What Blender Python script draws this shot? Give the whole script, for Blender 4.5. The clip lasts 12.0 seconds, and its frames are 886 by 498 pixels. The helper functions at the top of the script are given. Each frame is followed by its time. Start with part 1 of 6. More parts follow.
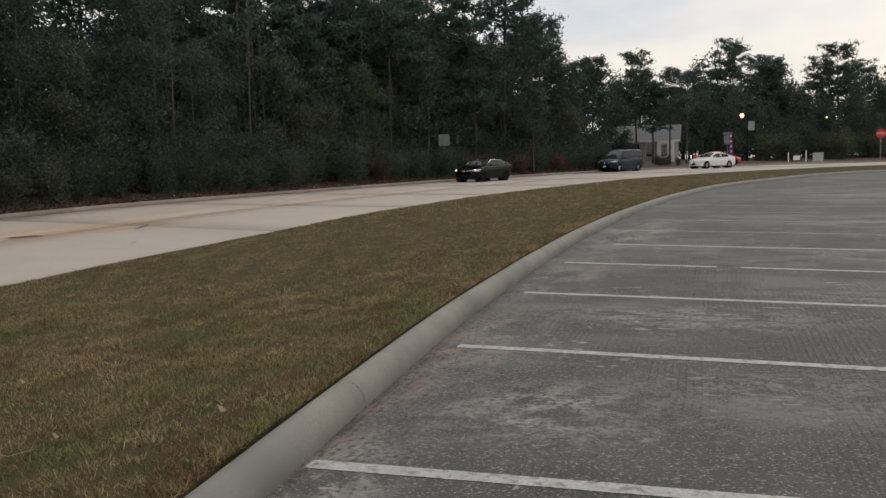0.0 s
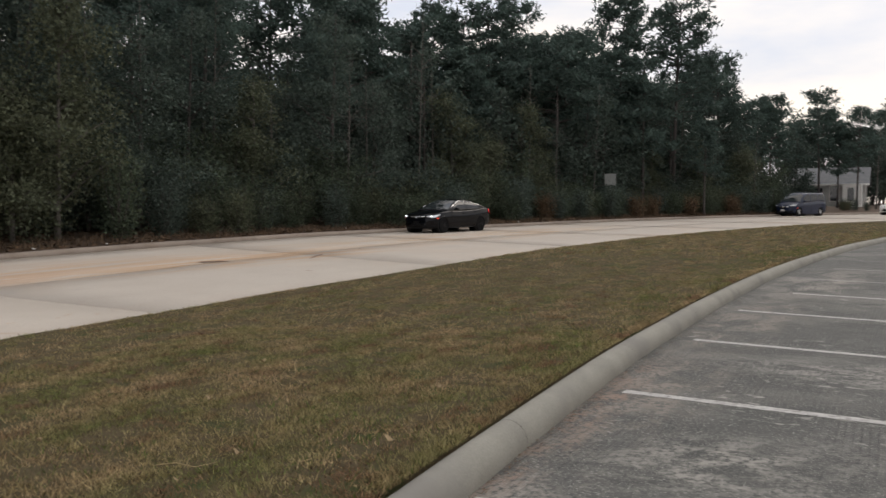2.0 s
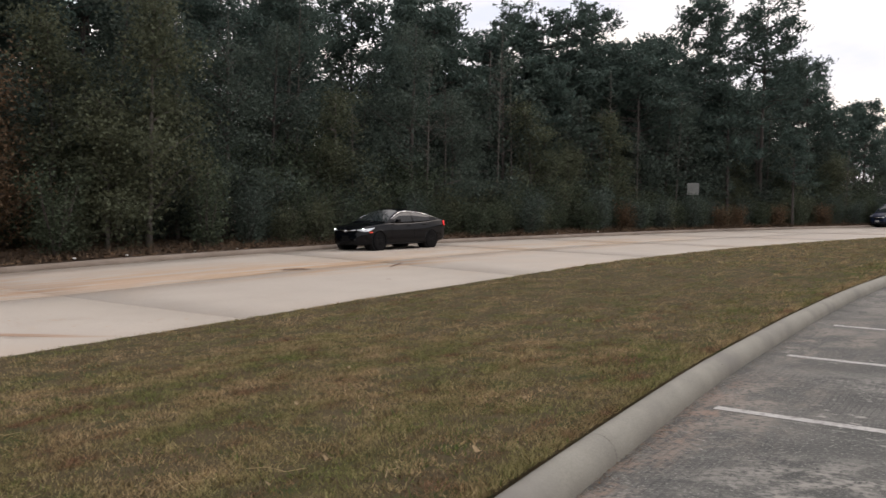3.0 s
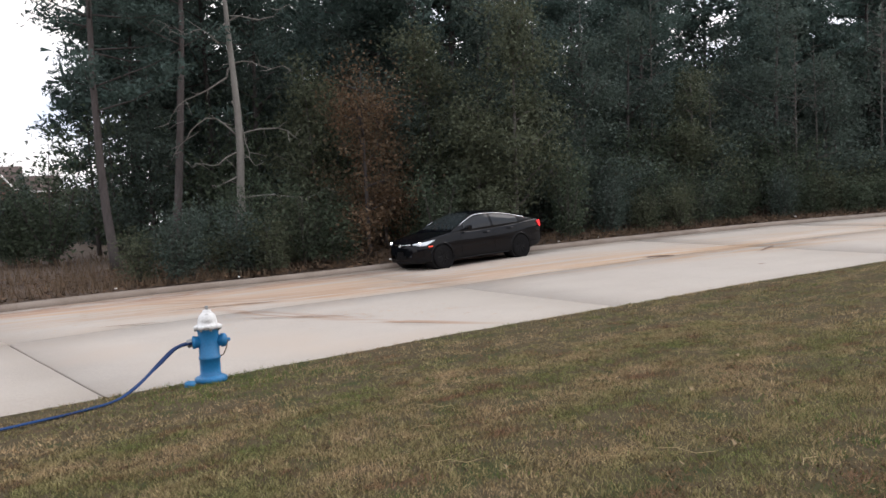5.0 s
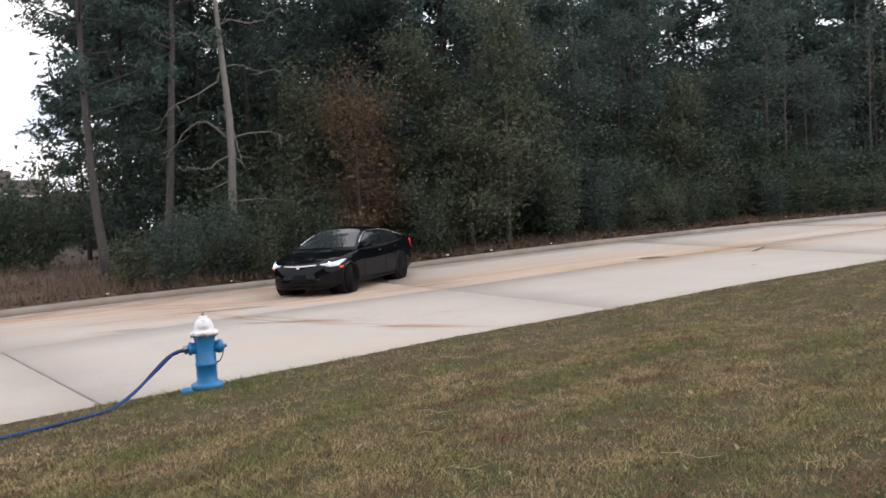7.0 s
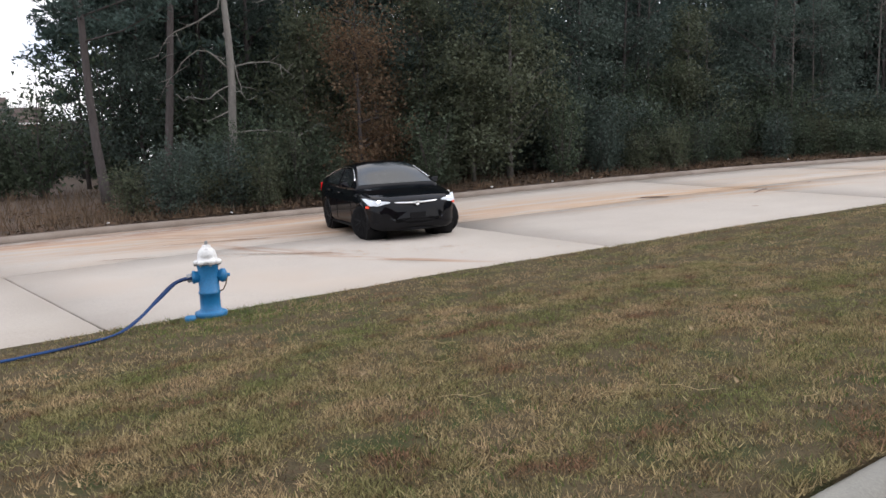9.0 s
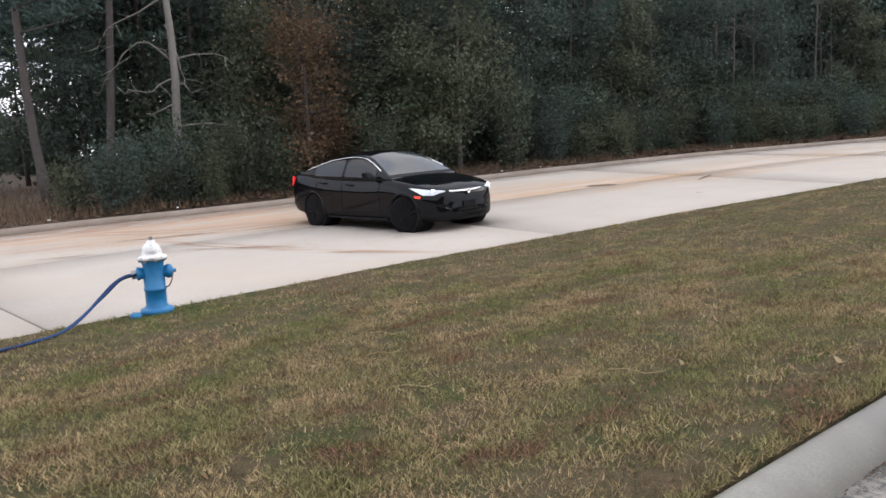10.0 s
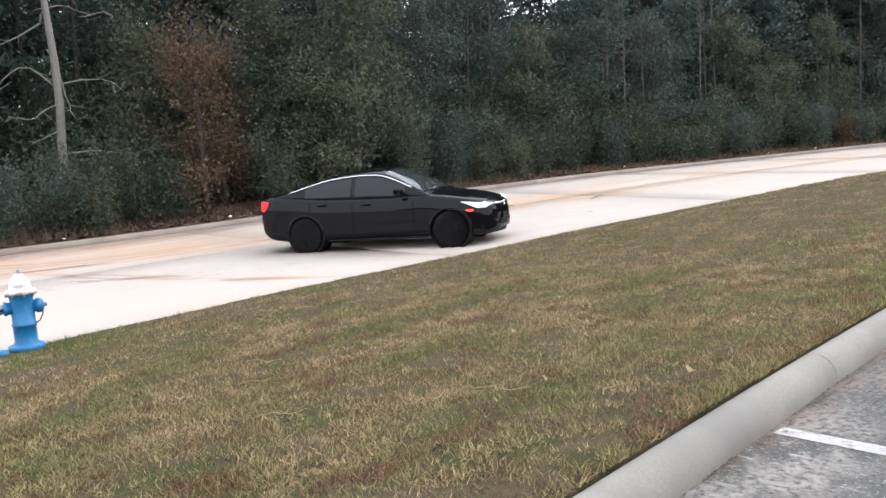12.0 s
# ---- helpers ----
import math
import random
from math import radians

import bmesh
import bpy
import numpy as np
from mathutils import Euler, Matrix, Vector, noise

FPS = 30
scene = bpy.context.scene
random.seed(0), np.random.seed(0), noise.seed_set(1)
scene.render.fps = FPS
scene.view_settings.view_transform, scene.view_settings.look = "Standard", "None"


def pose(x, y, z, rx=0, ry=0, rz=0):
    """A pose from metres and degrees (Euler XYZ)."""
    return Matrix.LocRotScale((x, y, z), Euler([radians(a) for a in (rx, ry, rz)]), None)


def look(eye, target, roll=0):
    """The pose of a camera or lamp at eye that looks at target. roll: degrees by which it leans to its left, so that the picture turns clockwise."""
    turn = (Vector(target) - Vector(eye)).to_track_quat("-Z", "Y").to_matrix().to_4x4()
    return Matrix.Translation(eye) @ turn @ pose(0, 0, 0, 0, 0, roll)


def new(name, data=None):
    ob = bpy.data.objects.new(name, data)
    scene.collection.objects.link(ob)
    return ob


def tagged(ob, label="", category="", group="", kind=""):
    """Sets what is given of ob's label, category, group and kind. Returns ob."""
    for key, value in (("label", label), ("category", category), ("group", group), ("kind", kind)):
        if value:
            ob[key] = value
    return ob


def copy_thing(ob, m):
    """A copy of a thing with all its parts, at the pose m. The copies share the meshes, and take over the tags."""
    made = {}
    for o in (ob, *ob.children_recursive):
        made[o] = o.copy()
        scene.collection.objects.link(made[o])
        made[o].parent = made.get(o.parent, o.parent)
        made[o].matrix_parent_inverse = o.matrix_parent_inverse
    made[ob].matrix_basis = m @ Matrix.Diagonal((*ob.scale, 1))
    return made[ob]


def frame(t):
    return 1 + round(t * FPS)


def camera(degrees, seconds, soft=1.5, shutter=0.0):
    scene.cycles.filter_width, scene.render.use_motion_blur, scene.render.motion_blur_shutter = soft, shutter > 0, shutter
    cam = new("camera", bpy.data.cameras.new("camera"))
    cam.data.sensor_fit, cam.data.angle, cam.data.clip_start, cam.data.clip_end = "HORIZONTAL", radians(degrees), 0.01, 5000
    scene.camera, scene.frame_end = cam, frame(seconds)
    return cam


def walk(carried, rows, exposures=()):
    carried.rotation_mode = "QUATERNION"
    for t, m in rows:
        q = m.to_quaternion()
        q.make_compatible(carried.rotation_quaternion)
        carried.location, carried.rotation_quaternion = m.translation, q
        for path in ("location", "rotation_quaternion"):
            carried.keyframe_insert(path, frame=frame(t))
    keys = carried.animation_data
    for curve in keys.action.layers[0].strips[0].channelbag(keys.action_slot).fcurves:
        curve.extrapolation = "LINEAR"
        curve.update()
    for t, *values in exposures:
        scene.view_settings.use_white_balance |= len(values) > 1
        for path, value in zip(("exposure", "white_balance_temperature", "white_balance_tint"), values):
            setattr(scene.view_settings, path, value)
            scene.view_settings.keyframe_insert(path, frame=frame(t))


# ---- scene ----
cam = camera(56.9, 12.0, soft=1.5, shutter=0.25)
PATH = [
    (0, (-0.001, 0.243, 1.299), (-0.409, 2.191, 1.099), -1.3),
    (0.5, (0.011, 0.239, 1.297), (-0.408, 2.186, 1.116), -1.1),
    (1, (0.003, 0.24, 1.299), (-0.478, 2.175, 1.132), -0.9),
    (1.5, (-0.022, 0.225, 1.296), (-0.646, 2.12, 1.152), -0.2),
    (2, (-0.045, 0.226, 1.307), (-0.827, 2.063, 1.202), 0.1),
    (2.5, (-0.058, 0.214, 1.309), (-0.949, 2.003, 1.229), 0.5),
    (3, (-0.11, 0.216, 1.309), (-1.061, 1.973, 1.226), 0.3),
    (3.5, (-0.128, 0.1, 1.303), (-1.3, 1.717, 1.19), -1.0),
    (5.5, (-0.116, -0.195, 1.375), (-1.733, 0.978, 1.289), -3.1),
    (6, (-0.105, -0.222, 1.378), (-1.648, 1.05, 1.32), -3.7),
    (6.5, (-0.107, -0.189, 1.376), (-1.581, 1.16, 1.296), -4.3),
    (7, (-0.16, -0.204, 1.389), (-1.738, 1.022, 1.298), -3.4),
    (7.5, (-0.179, -0.23, 1.37), (-1.776, 0.965, 1.217), -1.5),
    (9.5, (-0.187, -0.246, 1.354), (-1.735, 0.992, 1.084), -2.7),
    (10, (-0.178, -0.226, 1.348), (-1.671, 1.076, 1.077), -3.0),
    (10.5, (-0.172, -0.214, 1.349), (-1.611, 1.151, 1.093), -2.4),
    (11, (-0.119, -0.16, 1.343), (-1.5, 1.267, 1.104), -2.9),
    (11.5, (-0.029, -0.105, 1.335), (-1.373, 1.361, 1.114), -3.0),
    (12, (0.007, -0.05, 1.329), (-1.335, 1.415, 1.102), -3.8),
]
EXPOSURES = [(0.0, -0.3, 6600, 11), (1.5, -0.15, 6600, 12), (2.5, 0.1, 6700, 14), (3.5, 0.2, 6700, 17), (5.5, 0.54, 6100, 14), (7.5, 0.58, 6200, 15), (9.5, 0.58, 6100, 14), (10.5, 0.95, 6050, 14), (12.0, 1.2, 6000, 14)]
SKY = 1.0
walk(cam, [(t, look(eye, target, roll)) for t, eye, target, roll in PATH], exposures=EXPOSURES)

# ---------------------------------------------------------------- world and light
world = bpy.data.worlds.new("overcast_dusk_sky")
scene.world = world
world.use_nodes = True
wn, wl = world.node_tree.nodes, world.node_tree.links
wn.clear()
w_out = wn.new("ShaderNodeOutputWorld")
w_bg = wn.new("ShaderNodeBackground")
w_sky = wn.new("ShaderNodeTexSky")
w_sky.sky_type, w_sky.sun_disc = "NISHITA", False
w_sky.sun_elevation, w_sky.sun_rotation = radians(12), radians(25)
w_co = wn.new("ShaderNodeTexCoord")
w_map = wn.new("ShaderNodeMapping")
w_map.inputs["Scale"].default_value = (2.2, 2.2, 7.0)
w_noise = wn.new("ShaderNodeTexNoise")
w_noise.inputs["Scale"].default_value, w_noise.inputs["Detail"].default_value = 1.7, 5.0
w_ramp = wn.new("ShaderNodeValToRGB")
w_ramp.color_ramp.elements[0].position, w_ramp.color_ramp.elements[0].color = 0.36, (0.78, 0.84, 0.95, 1)
w_ramp.color_ramp.elements[1].position, w_ramp.color_ramp.elements[1].color = 0.62, (1.16, 1.1, 1.02, 1)
w_scale = wn.new("ShaderNodeVectorMath")
w_scale.operation = "SCALE"
w_scale.inputs["Scale"].default_value = 0.08
w_mix = wn.new("ShaderNodeMix")
w_mix.data_type = "RGBA"
w_mix.inputs["Factor"].default_value = 0.88
wl.new(w_co.outputs["Generated"], w_map.inputs["Vector"])
wl.new(w_map.outputs["Vector"], w_noise.inputs["Vector"])
wl.new(w_noise.outputs["Fac"], w_ramp.inputs["Fac"])
wl.new(w_sky.outputs["Color"], w_scale.inputs[0])
wl.new(w_scale.outputs["Vector"], w_mix.inputs["A"])
wl.new(w_ramp.outputs["Color"], w_mix.inputs["B"])
w_sep = wn.new("ShaderNodeSeparateXYZ")
w_lift = wn.new("ShaderNodeMapRange")
w_lift.inputs["From Min"].default_value, w_lift.inputs["From Max"].default_value = 0.0, 0.9
w_lift.inputs["To Min"].default_value, w_lift.inputs["To Max"].default_value = 0.98, 1.28
w_mul = wn.new("ShaderNodeVectorMath")
w_mul.operation = "SCALE"
wl.new(w_co.outputs["Generated"], w_sep.inputs["Vector"])
wl.new(w_sep.outputs["Z"], w_lift.inputs["Value"])
wl.new(w_mix.outputs["Result"], w_mul.inputs[0])
wl.new(w_lift.outputs["Result"], w_mul.inputs["Scale"])
wl.new(w_mul.outputs["Vector"], w_bg.inputs["Color"])
w_bg.inputs["Strength"].default_value = SKY
wl.new(w_bg.outputs["Background"], w_out.inputs["Surface"])

sun = new("sun", bpy.data.lights.new("sun", "SUN"))
sun.data.energy, sun.data.angle, sun.data.color = 0.5, radians(25), (1.0, 0.93, 0.84)
sun.matrix_world = look((20, 60, 40), (0, 10, 0))


# ---------------------------------------------------------------- materials
def mat(name, base, other=None, rough=0.7, metal=0.0, scale=6.0, fine=60.0, bump=0.0, amount=0.6, third=None, third_scale=0.6,
        vary=0.0, island=False, coat=0.0, translucent=0.0, stretch=None, spec=0.5, contrast=0.25):
    """A surface with a coarse and a fine variation of colour, an optional third tone in large patches, and fine relief."""
    m = bpy.data.materials.new(name)
    m.use_nodes = True
    n, l = m.node_tree.nodes, m.node_tree.links
    b = n["Principled BSDF"]
    b.inputs["Roughness"].default_value, b.inputs["Metallic"].default_value = rough, metal
    b.inputs["Coat Weight"].default_value = coat
    b.inputs["Coat Roughness"].default_value = 0.04
    b.inputs["Specular IOR Level"].default_value = spec
    co = n.new("ShaderNodeTexCoord")
    src = co.outputs["Object"]
    if stretch:
        mp = n.new("ShaderNodeMapping")
        mp.inputs["Scale"].default_value = stretch
        l.new(src, mp.inputs["Vector"])
        src = mp.outputs["Vector"]

    def tex(sc, detail):
        t = n.new("ShaderNodeTexNoise")
        t.inputs["Scale"].default_value, t.inputs["Detail"].default_value = sc, detail
        l.new(src, t.inputs["Vector"])
        return t.outputs["Fac"]

    def ramp(fac, lo, hi):
        r = n.new("ShaderNodeMapRange")
        r.inputs["From Min"].default_value, r.inputs["From Max"].default_value = lo, hi
        l.new(fac, r.inputs["Value"])
        return r.outputs["Result"]

    def mix(fac, a, c):
        x = n.new("ShaderNodeMix")
        x.data_type = "RGBA"
        for sock, v in ((x.inputs["Factor"], fac), (x.inputs["A"], a), (x.inputs["B"], c)):
            if isinstance(v, (tuple, float)):
                sock.default_value = (*v, 1) if isinstance(v, tuple) else v
            else:
                l.new(v, sock)
        return x.outputs["Result"]

    colour = base
    other = other or tuple(0.72 * c for c in base)
    colour = mix(ramp(tex(scale, 5), 0.36, 0.64), base, other)
    grain = mix(ramp(tex(fine, 3), 0.3, 0.7), tuple((1 - contrast) * c for c in base), tuple(min(1, (1 + contrast) * c) for c in base))
    colour = mix(1 - amount, colour, grain) if amount < 1 else colour
    if third:
        colour = mix(ramp(tex(third_scale, 4), 0.52, 0.66), colour, third)
    if vary:
        if island:
            g = n.new("ShaderNodeNewGeometry")
            rnd = g.outputs["Random Per Island"]
        else:
            g = n.new("ShaderNodeObjectInfo")
            rnd = g.outputs["Random"]
        hs = n.new("ShaderNodeHueSaturation")
        hs.inputs["Saturation"].default_value = 1.0
        l.new(colour, hs.inputs["Color"])
        r = n.new("ShaderNodeMapRange")
        r.inputs["To Min"].default_value, r.inputs["To Max"].default_value = 1 - vary, 1 + vary
        l.new(rnd, r.inputs["Value"])
        l.new(r.outputs["Result"], hs.inputs["Value"])
        colour = hs.outputs["Color"]
    if isinstance(colour, tuple):
        b.inputs["Base Color"].default_value = (*colour, 1)
    else:
        l.new(colour, b.inputs["Base Color"])
    if bump:
        bp = n.new("ShaderNodeBump")
        bp.inputs["Strength"].default_value, bp.inputs["Distance"].default_value = bump, 0.02
        l.new(tex(fine, 4), bp.inputs["Height"])
        l.new(bp.outputs["Normal"], b.inputs["Normal"])
    if translucent:
        tr = n.new("ShaderNodeBsdfTranslucent")
        ms = n.new("ShaderNodeMixShader")
        ms.inputs["Fac"].default_value = translucent
        l.new(colour, tr.inputs["Color"]) if not isinstance(colour, tuple) else None
        l.new(b.outputs["BSDF"], ms.inputs[1])
        l.new(tr.outputs["BSDF"], ms.inputs[2])
        l.new(ms.outputs["Shader"], n["Material Output"].inputs["Surface"])
    return m


def glow(name, colour, strength):
    m = bpy.data.materials.new(name)
    m.use_nodes = True
    b = m.node_tree.nodes["Principled BSDF"]
    b.inputs["Base Color"].default_value = (*colour, 1)
    b.inputs["Emission Color"].default_value, b.inputs["Emission Strength"].default_value = (*colour, 1), strength
    return m


M_SOIL = mat("forest_soil", (0.075, 0.052, 0.036), (0.11, 0.075, 0.05), rough=0.95, scale=1.5, fine=25, bump=0.4)
M_ROAD = mat("road_concrete", (0.42, 0.378, 0.328), (0.385, 0.342, 0.295), rough=0.85, scale=0.9, fine=45, bump=0.12, amount=0.7, third=(0.42, 0.36, 0.30), third_scale=0.3, vary=0.02)
# orange clay washed over the far half of the street, in long broken drifts
n_rd, l_rd = M_ROAD.node_tree.nodes, M_ROAD.node_tree.links
rd_pos = n_rd.new("ShaderNodeNewGeometry").outputs["Position"]


def drift(n_rd, l_rd, rd_pos, cx, cy, length, width, turn, scale, along=0.3, across=1.6):
    """A soft oval of broken noise on the ground, 0 to 1."""
    mp, ln, fall, st, nz, rg, mu = (n_rd.new(k) for k in ("ShaderNodeMapping", "ShaderNodeVectorMath", "ShaderNodeMapRange", "ShaderNodeMapping", "ShaderNodeTexNoise", "ShaderNodeMapRange", "ShaderNodeMath"))
    mp.vector_type = "TEXTURE"
    mp.inputs["Location"].default_value = (cx, cy, 0)
    mp.inputs["Rotation"].default_value = (0, 0, radians(turn))
    mp.inputs["Scale"].default_value = (length, width, 100)
    ln.operation, mu.operation = "LENGTH", "MULTIPLY"
    fall.inputs["From Min"].default_value, fall.inputs["From Max"].default_value = 1.0, 0.35
    st.vector_type = "TEXTURE"
    st.inputs["Rotation"].default_value = (0, 0, radians(turn))
    st.inputs["Scale"].default_value = (1 / along, 1 / across, 1.0)
    nz.inputs["Scale"].default_value, nz.inputs["Detail"].default_value, nz.inputs["Distortion"].default_value = scale, 6.0, 0.6
    rg.inputs["From Min"].default_value, rg.inputs["From Max"].default_value = 0.40, 0.60
    l_rd.new(rd_pos, mp.inputs["Vector"])
    l_rd.new(mp.outputs["Vector"], ln.inputs[0])
    l_rd.new(ln.outputs["Value"], fall.inputs["Value"])
    l_rd.new(rd_pos, st.inputs["Vector"])
    l_rd.new(st.outputs["Vector"], nz.inputs["Vector"])
    l_rd.new(nz.outputs["Fac"], rg.inputs["Value"])
    l_rd.new(fall.outputs["Result"], mu.inputs[0])
    l_rd.new(rg.outputs["Result"], mu.inputs[1])
    return mu.outputs["Value"]


rd_in = n_rd["Principled BSDF"].inputs["Base Color"]
for cx, cy, length, width, turn, scale, tint in ((-18.6, 5.0, 11.0, 2.6, 84, 1.1, (0.43, 0.295, 0.2)), (-16.0, 11.0, 9.0, 2.4, 77, 1.4, (0.44, 0.315, 0.22)), (-19.4, 5.0, 9.0, 1.0, 85, 3.0, (0.28, 0.16, 0.1)), (-13.2, 6.2, 2.6, 0.35, 13, 3.0, (0.3, 0.19, 0.125)), (-10.4, 6.9, 1.8, 0.25, 24, 3.0, (0.32, 0.21, 0.14)), (-17.2, 6.3, 2.2, 0.5, 40, 2.5, (0.27, 0.16, 0.1)), (-15.6, 8.5, 7.0, 1.6, 78, 2.5, (0.37, 0.245, 0.16)), (-12.6, 17.5, 7.0, 2.0, 72, 1.4, (0.43, 0.29, 0.18)), (-11.5, 30.0, 16.0, 3.0, 78, 1.2, (0.42, 0.32, 0.23))):
    rd_mix = n_rd.new("ShaderNodeMix")
    rd_mix.data_type = "RGBA"
    rd_mix.inputs["B"].default_value = (*tint, 1)
    l_rd.new(drift(n_rd, l_rd, rd_pos, cx, cy, length, width, turn, scale), rd_mix.inputs["Factor"])
    l_rd.new(rd_in.links[0].from_socket, rd_mix.inputs["A"])
    l_rd.new(rd_mix.outputs["Result"], rd_in)
M_JOINT = mat("joint_sealant", (0.05, 0.045, 0.04), rough=0.9, fine=90)
M_DIRT = mat("orange_clay_dirt", (0.44, 0.285, 0.17), (0.43, 0.33, 0.24), rough=0.95, scale=2.5, fine=40, bump=0.2, vary=0.12, island=True)
M_RUST = mat("dark_stain", (0.10, 0.055, 0.035), (0.2, 0.12, 0.075), rough=0.9, scale=5, fine=60)
M_KERB = mat("kerb_concrete", (0.27, 0.262, 0.228), (0.21, 0.203, 0.178), rough=0.9, scale=3.5, fine=90, bump=0.1, third=(0.205, 0.197, 0.178), third_scale=1.1, vary=0.04, spec=0.2)
M_FARKERB = mat("weathered_kerb_concrete", (0.24, 0.2, 0.165), (0.17, 0.13, 0.1), rough=0.9, scale=1.6, fine=40, bump=0.2, vary=0.1)
M_LOT = mat("worn_lot_concrete", (0.056, 0.058, 0.053), (0.09, 0.089, 0.082), rough=0.8, scale=2.2, fine=85, bump=0.25, amount=0.6, third=(0.125, 0.121, 0.11), third_scale=0.55, spec=0.35, stretch=(0.7, 1.1, 1.0), contrast=0.7)
n_lot, l_lot = M_LOT.node_tree.nodes, M_LOT.node_tree.links
lot_in, lot_nrm = (n_lot["Principled BSDF"].inputs[k] for k in ("Base Color", "Normal"))
lot_pos = n_lot.new("ShaderNodeNewGeometry").outputs["Position"]


def lot_noise(scale, detail, squeeze, lo, hi, warp=0.0):
    """Noise over the lot, stretched by squeeze, as a mask from 0 at lo to 1 at hi."""
    mp, nz, rg = (n_lot.new(k) for k in ("ShaderNodeMapping", "ShaderNodeTexNoise", "ShaderNodeMapRange"))
    mp.inputs["Scale"].default_value = squeeze
    nz.inputs["Scale"].default_value, nz.inputs["Detail"].default_value, nz.inputs["Distortion"].default_value = scale, detail, warp
    rg.inputs["From Min"].default_value, rg.inputs["From Max"].default_value = lo, hi
    l_lot.new(lot_pos, mp.inputs["Vector"])
    l_lot.new(mp.outputs["Vector"], nz.inputs["Vector"])
    l_lot.new(nz.outputs["Fac"], rg.inputs["Value"])
    return rg.outputs["Result"]


def lot_times(a, b):
    mu = n_lot.new("ShaderNodeMath")
    mu.operation = "MULTIPLY"
    for sock, v in zip(mu.inputs, (a, b)):
        if isinstance(v, float):
            sock.default_value = v
        else:
            l_lot.new(v, sock)
    return mu.outputs["Value"]


def lot_lay(mask, tint):
    """Lays a tint over the lot's colour where the mask is high."""
    mx = n_lot.new("ShaderNodeMix")
    mx.data_type = "RGBA"
    mx.inputs["B"].default_value = (*tint, 1)
    l_lot.new(mask, mx.inputs["Factor"])
    l_lot.new(lot_in.links[0].from_socket, mx.inputs["A"])
    l_lot.new(mx.outputs["Result"], lot_in)


# wavy raked grooves along the lot, broken by wear
g_map, g_wave, g_rng, g_bump = (n_lot.new(k) for k in ("ShaderNodeMapping", "ShaderNodeTexWave", "ShaderNodeMapRange", "ShaderNodeBump"))
g_map.inputs["Rotation"].default_value = (0, 0, radians(7))
g_wave.bands_direction = "X"
g_wave.inputs["Scale"].default_value, g_wave.inputs["Distortion"].default_value = 7.0, 4.0
g_wave.inputs["Detail"].default_value, g_wave.inputs["Detail Scale"].default_value = 0.0, 0.16
g_rng.inputs["From Min"].default_value, g_rng.inputs["From Max"].default_value = 0.3, 0.02
l_lot.new(lot_pos, g_map.inputs["Vector"])
l_lot.new(g_map.outputs["Vector"], g_wave.inputs["Vector"])
l_lot.new(g_wave.outputs["Fac"], g_rng.inputs["Value"])
groove = lot_times(g_rng.outputs["Result"], lot_noise(0.9, 3, (1.0, 0.6, 1.0), 0.45, 0.58))
lot_lay(lot_times(groove, 0.6), (0.035, 0.036, 0.034))
g_bump.invert = True
g_bump.inputs["Strength"].default_value, g_bump.inputs["Distance"].default_value = 0.6, 0.006
l_lot.new(groove, g_bump.inputs["Height"])
l_lot.new(lot_nrm.links[0].from_socket, g_bump.inputs["Normal"])
l_lot.new(g_bump.outputs["Normal"], lot_nrm)
# dark pits and pale chips of stone in the surface, and longer pale scrapes
lot_lay(lot_times(lot_noise(38, 4, (1.0, 1.0, 1.0), 0.60, 0.70), 0.75), (0.03, 0.031, 0.03))
lot_lay(lot_times(lot_noise(75, 3, (0.8, 1.1, 1.0), 0.58, 0.66, 0.1), 0.8), (0.27, 0.265, 0.245))
lot_lay(lot_times(lot_times(lot_noise(9, 5, (0.8, 1.5, 1.0), 0.60, 0.68, 0.6), lot_noise(1.1, 2, (1.0, 1.0, 1.0), 0.46, 0.6)), 0.75), (0.34, 0.33, 0.3))
lot_lay(lot_times(lot_noise(1.3, 4, (0.8, 1.0, 1.0), 0.7, 0.8), 0.4), (0.2, 0.135, 0.1))
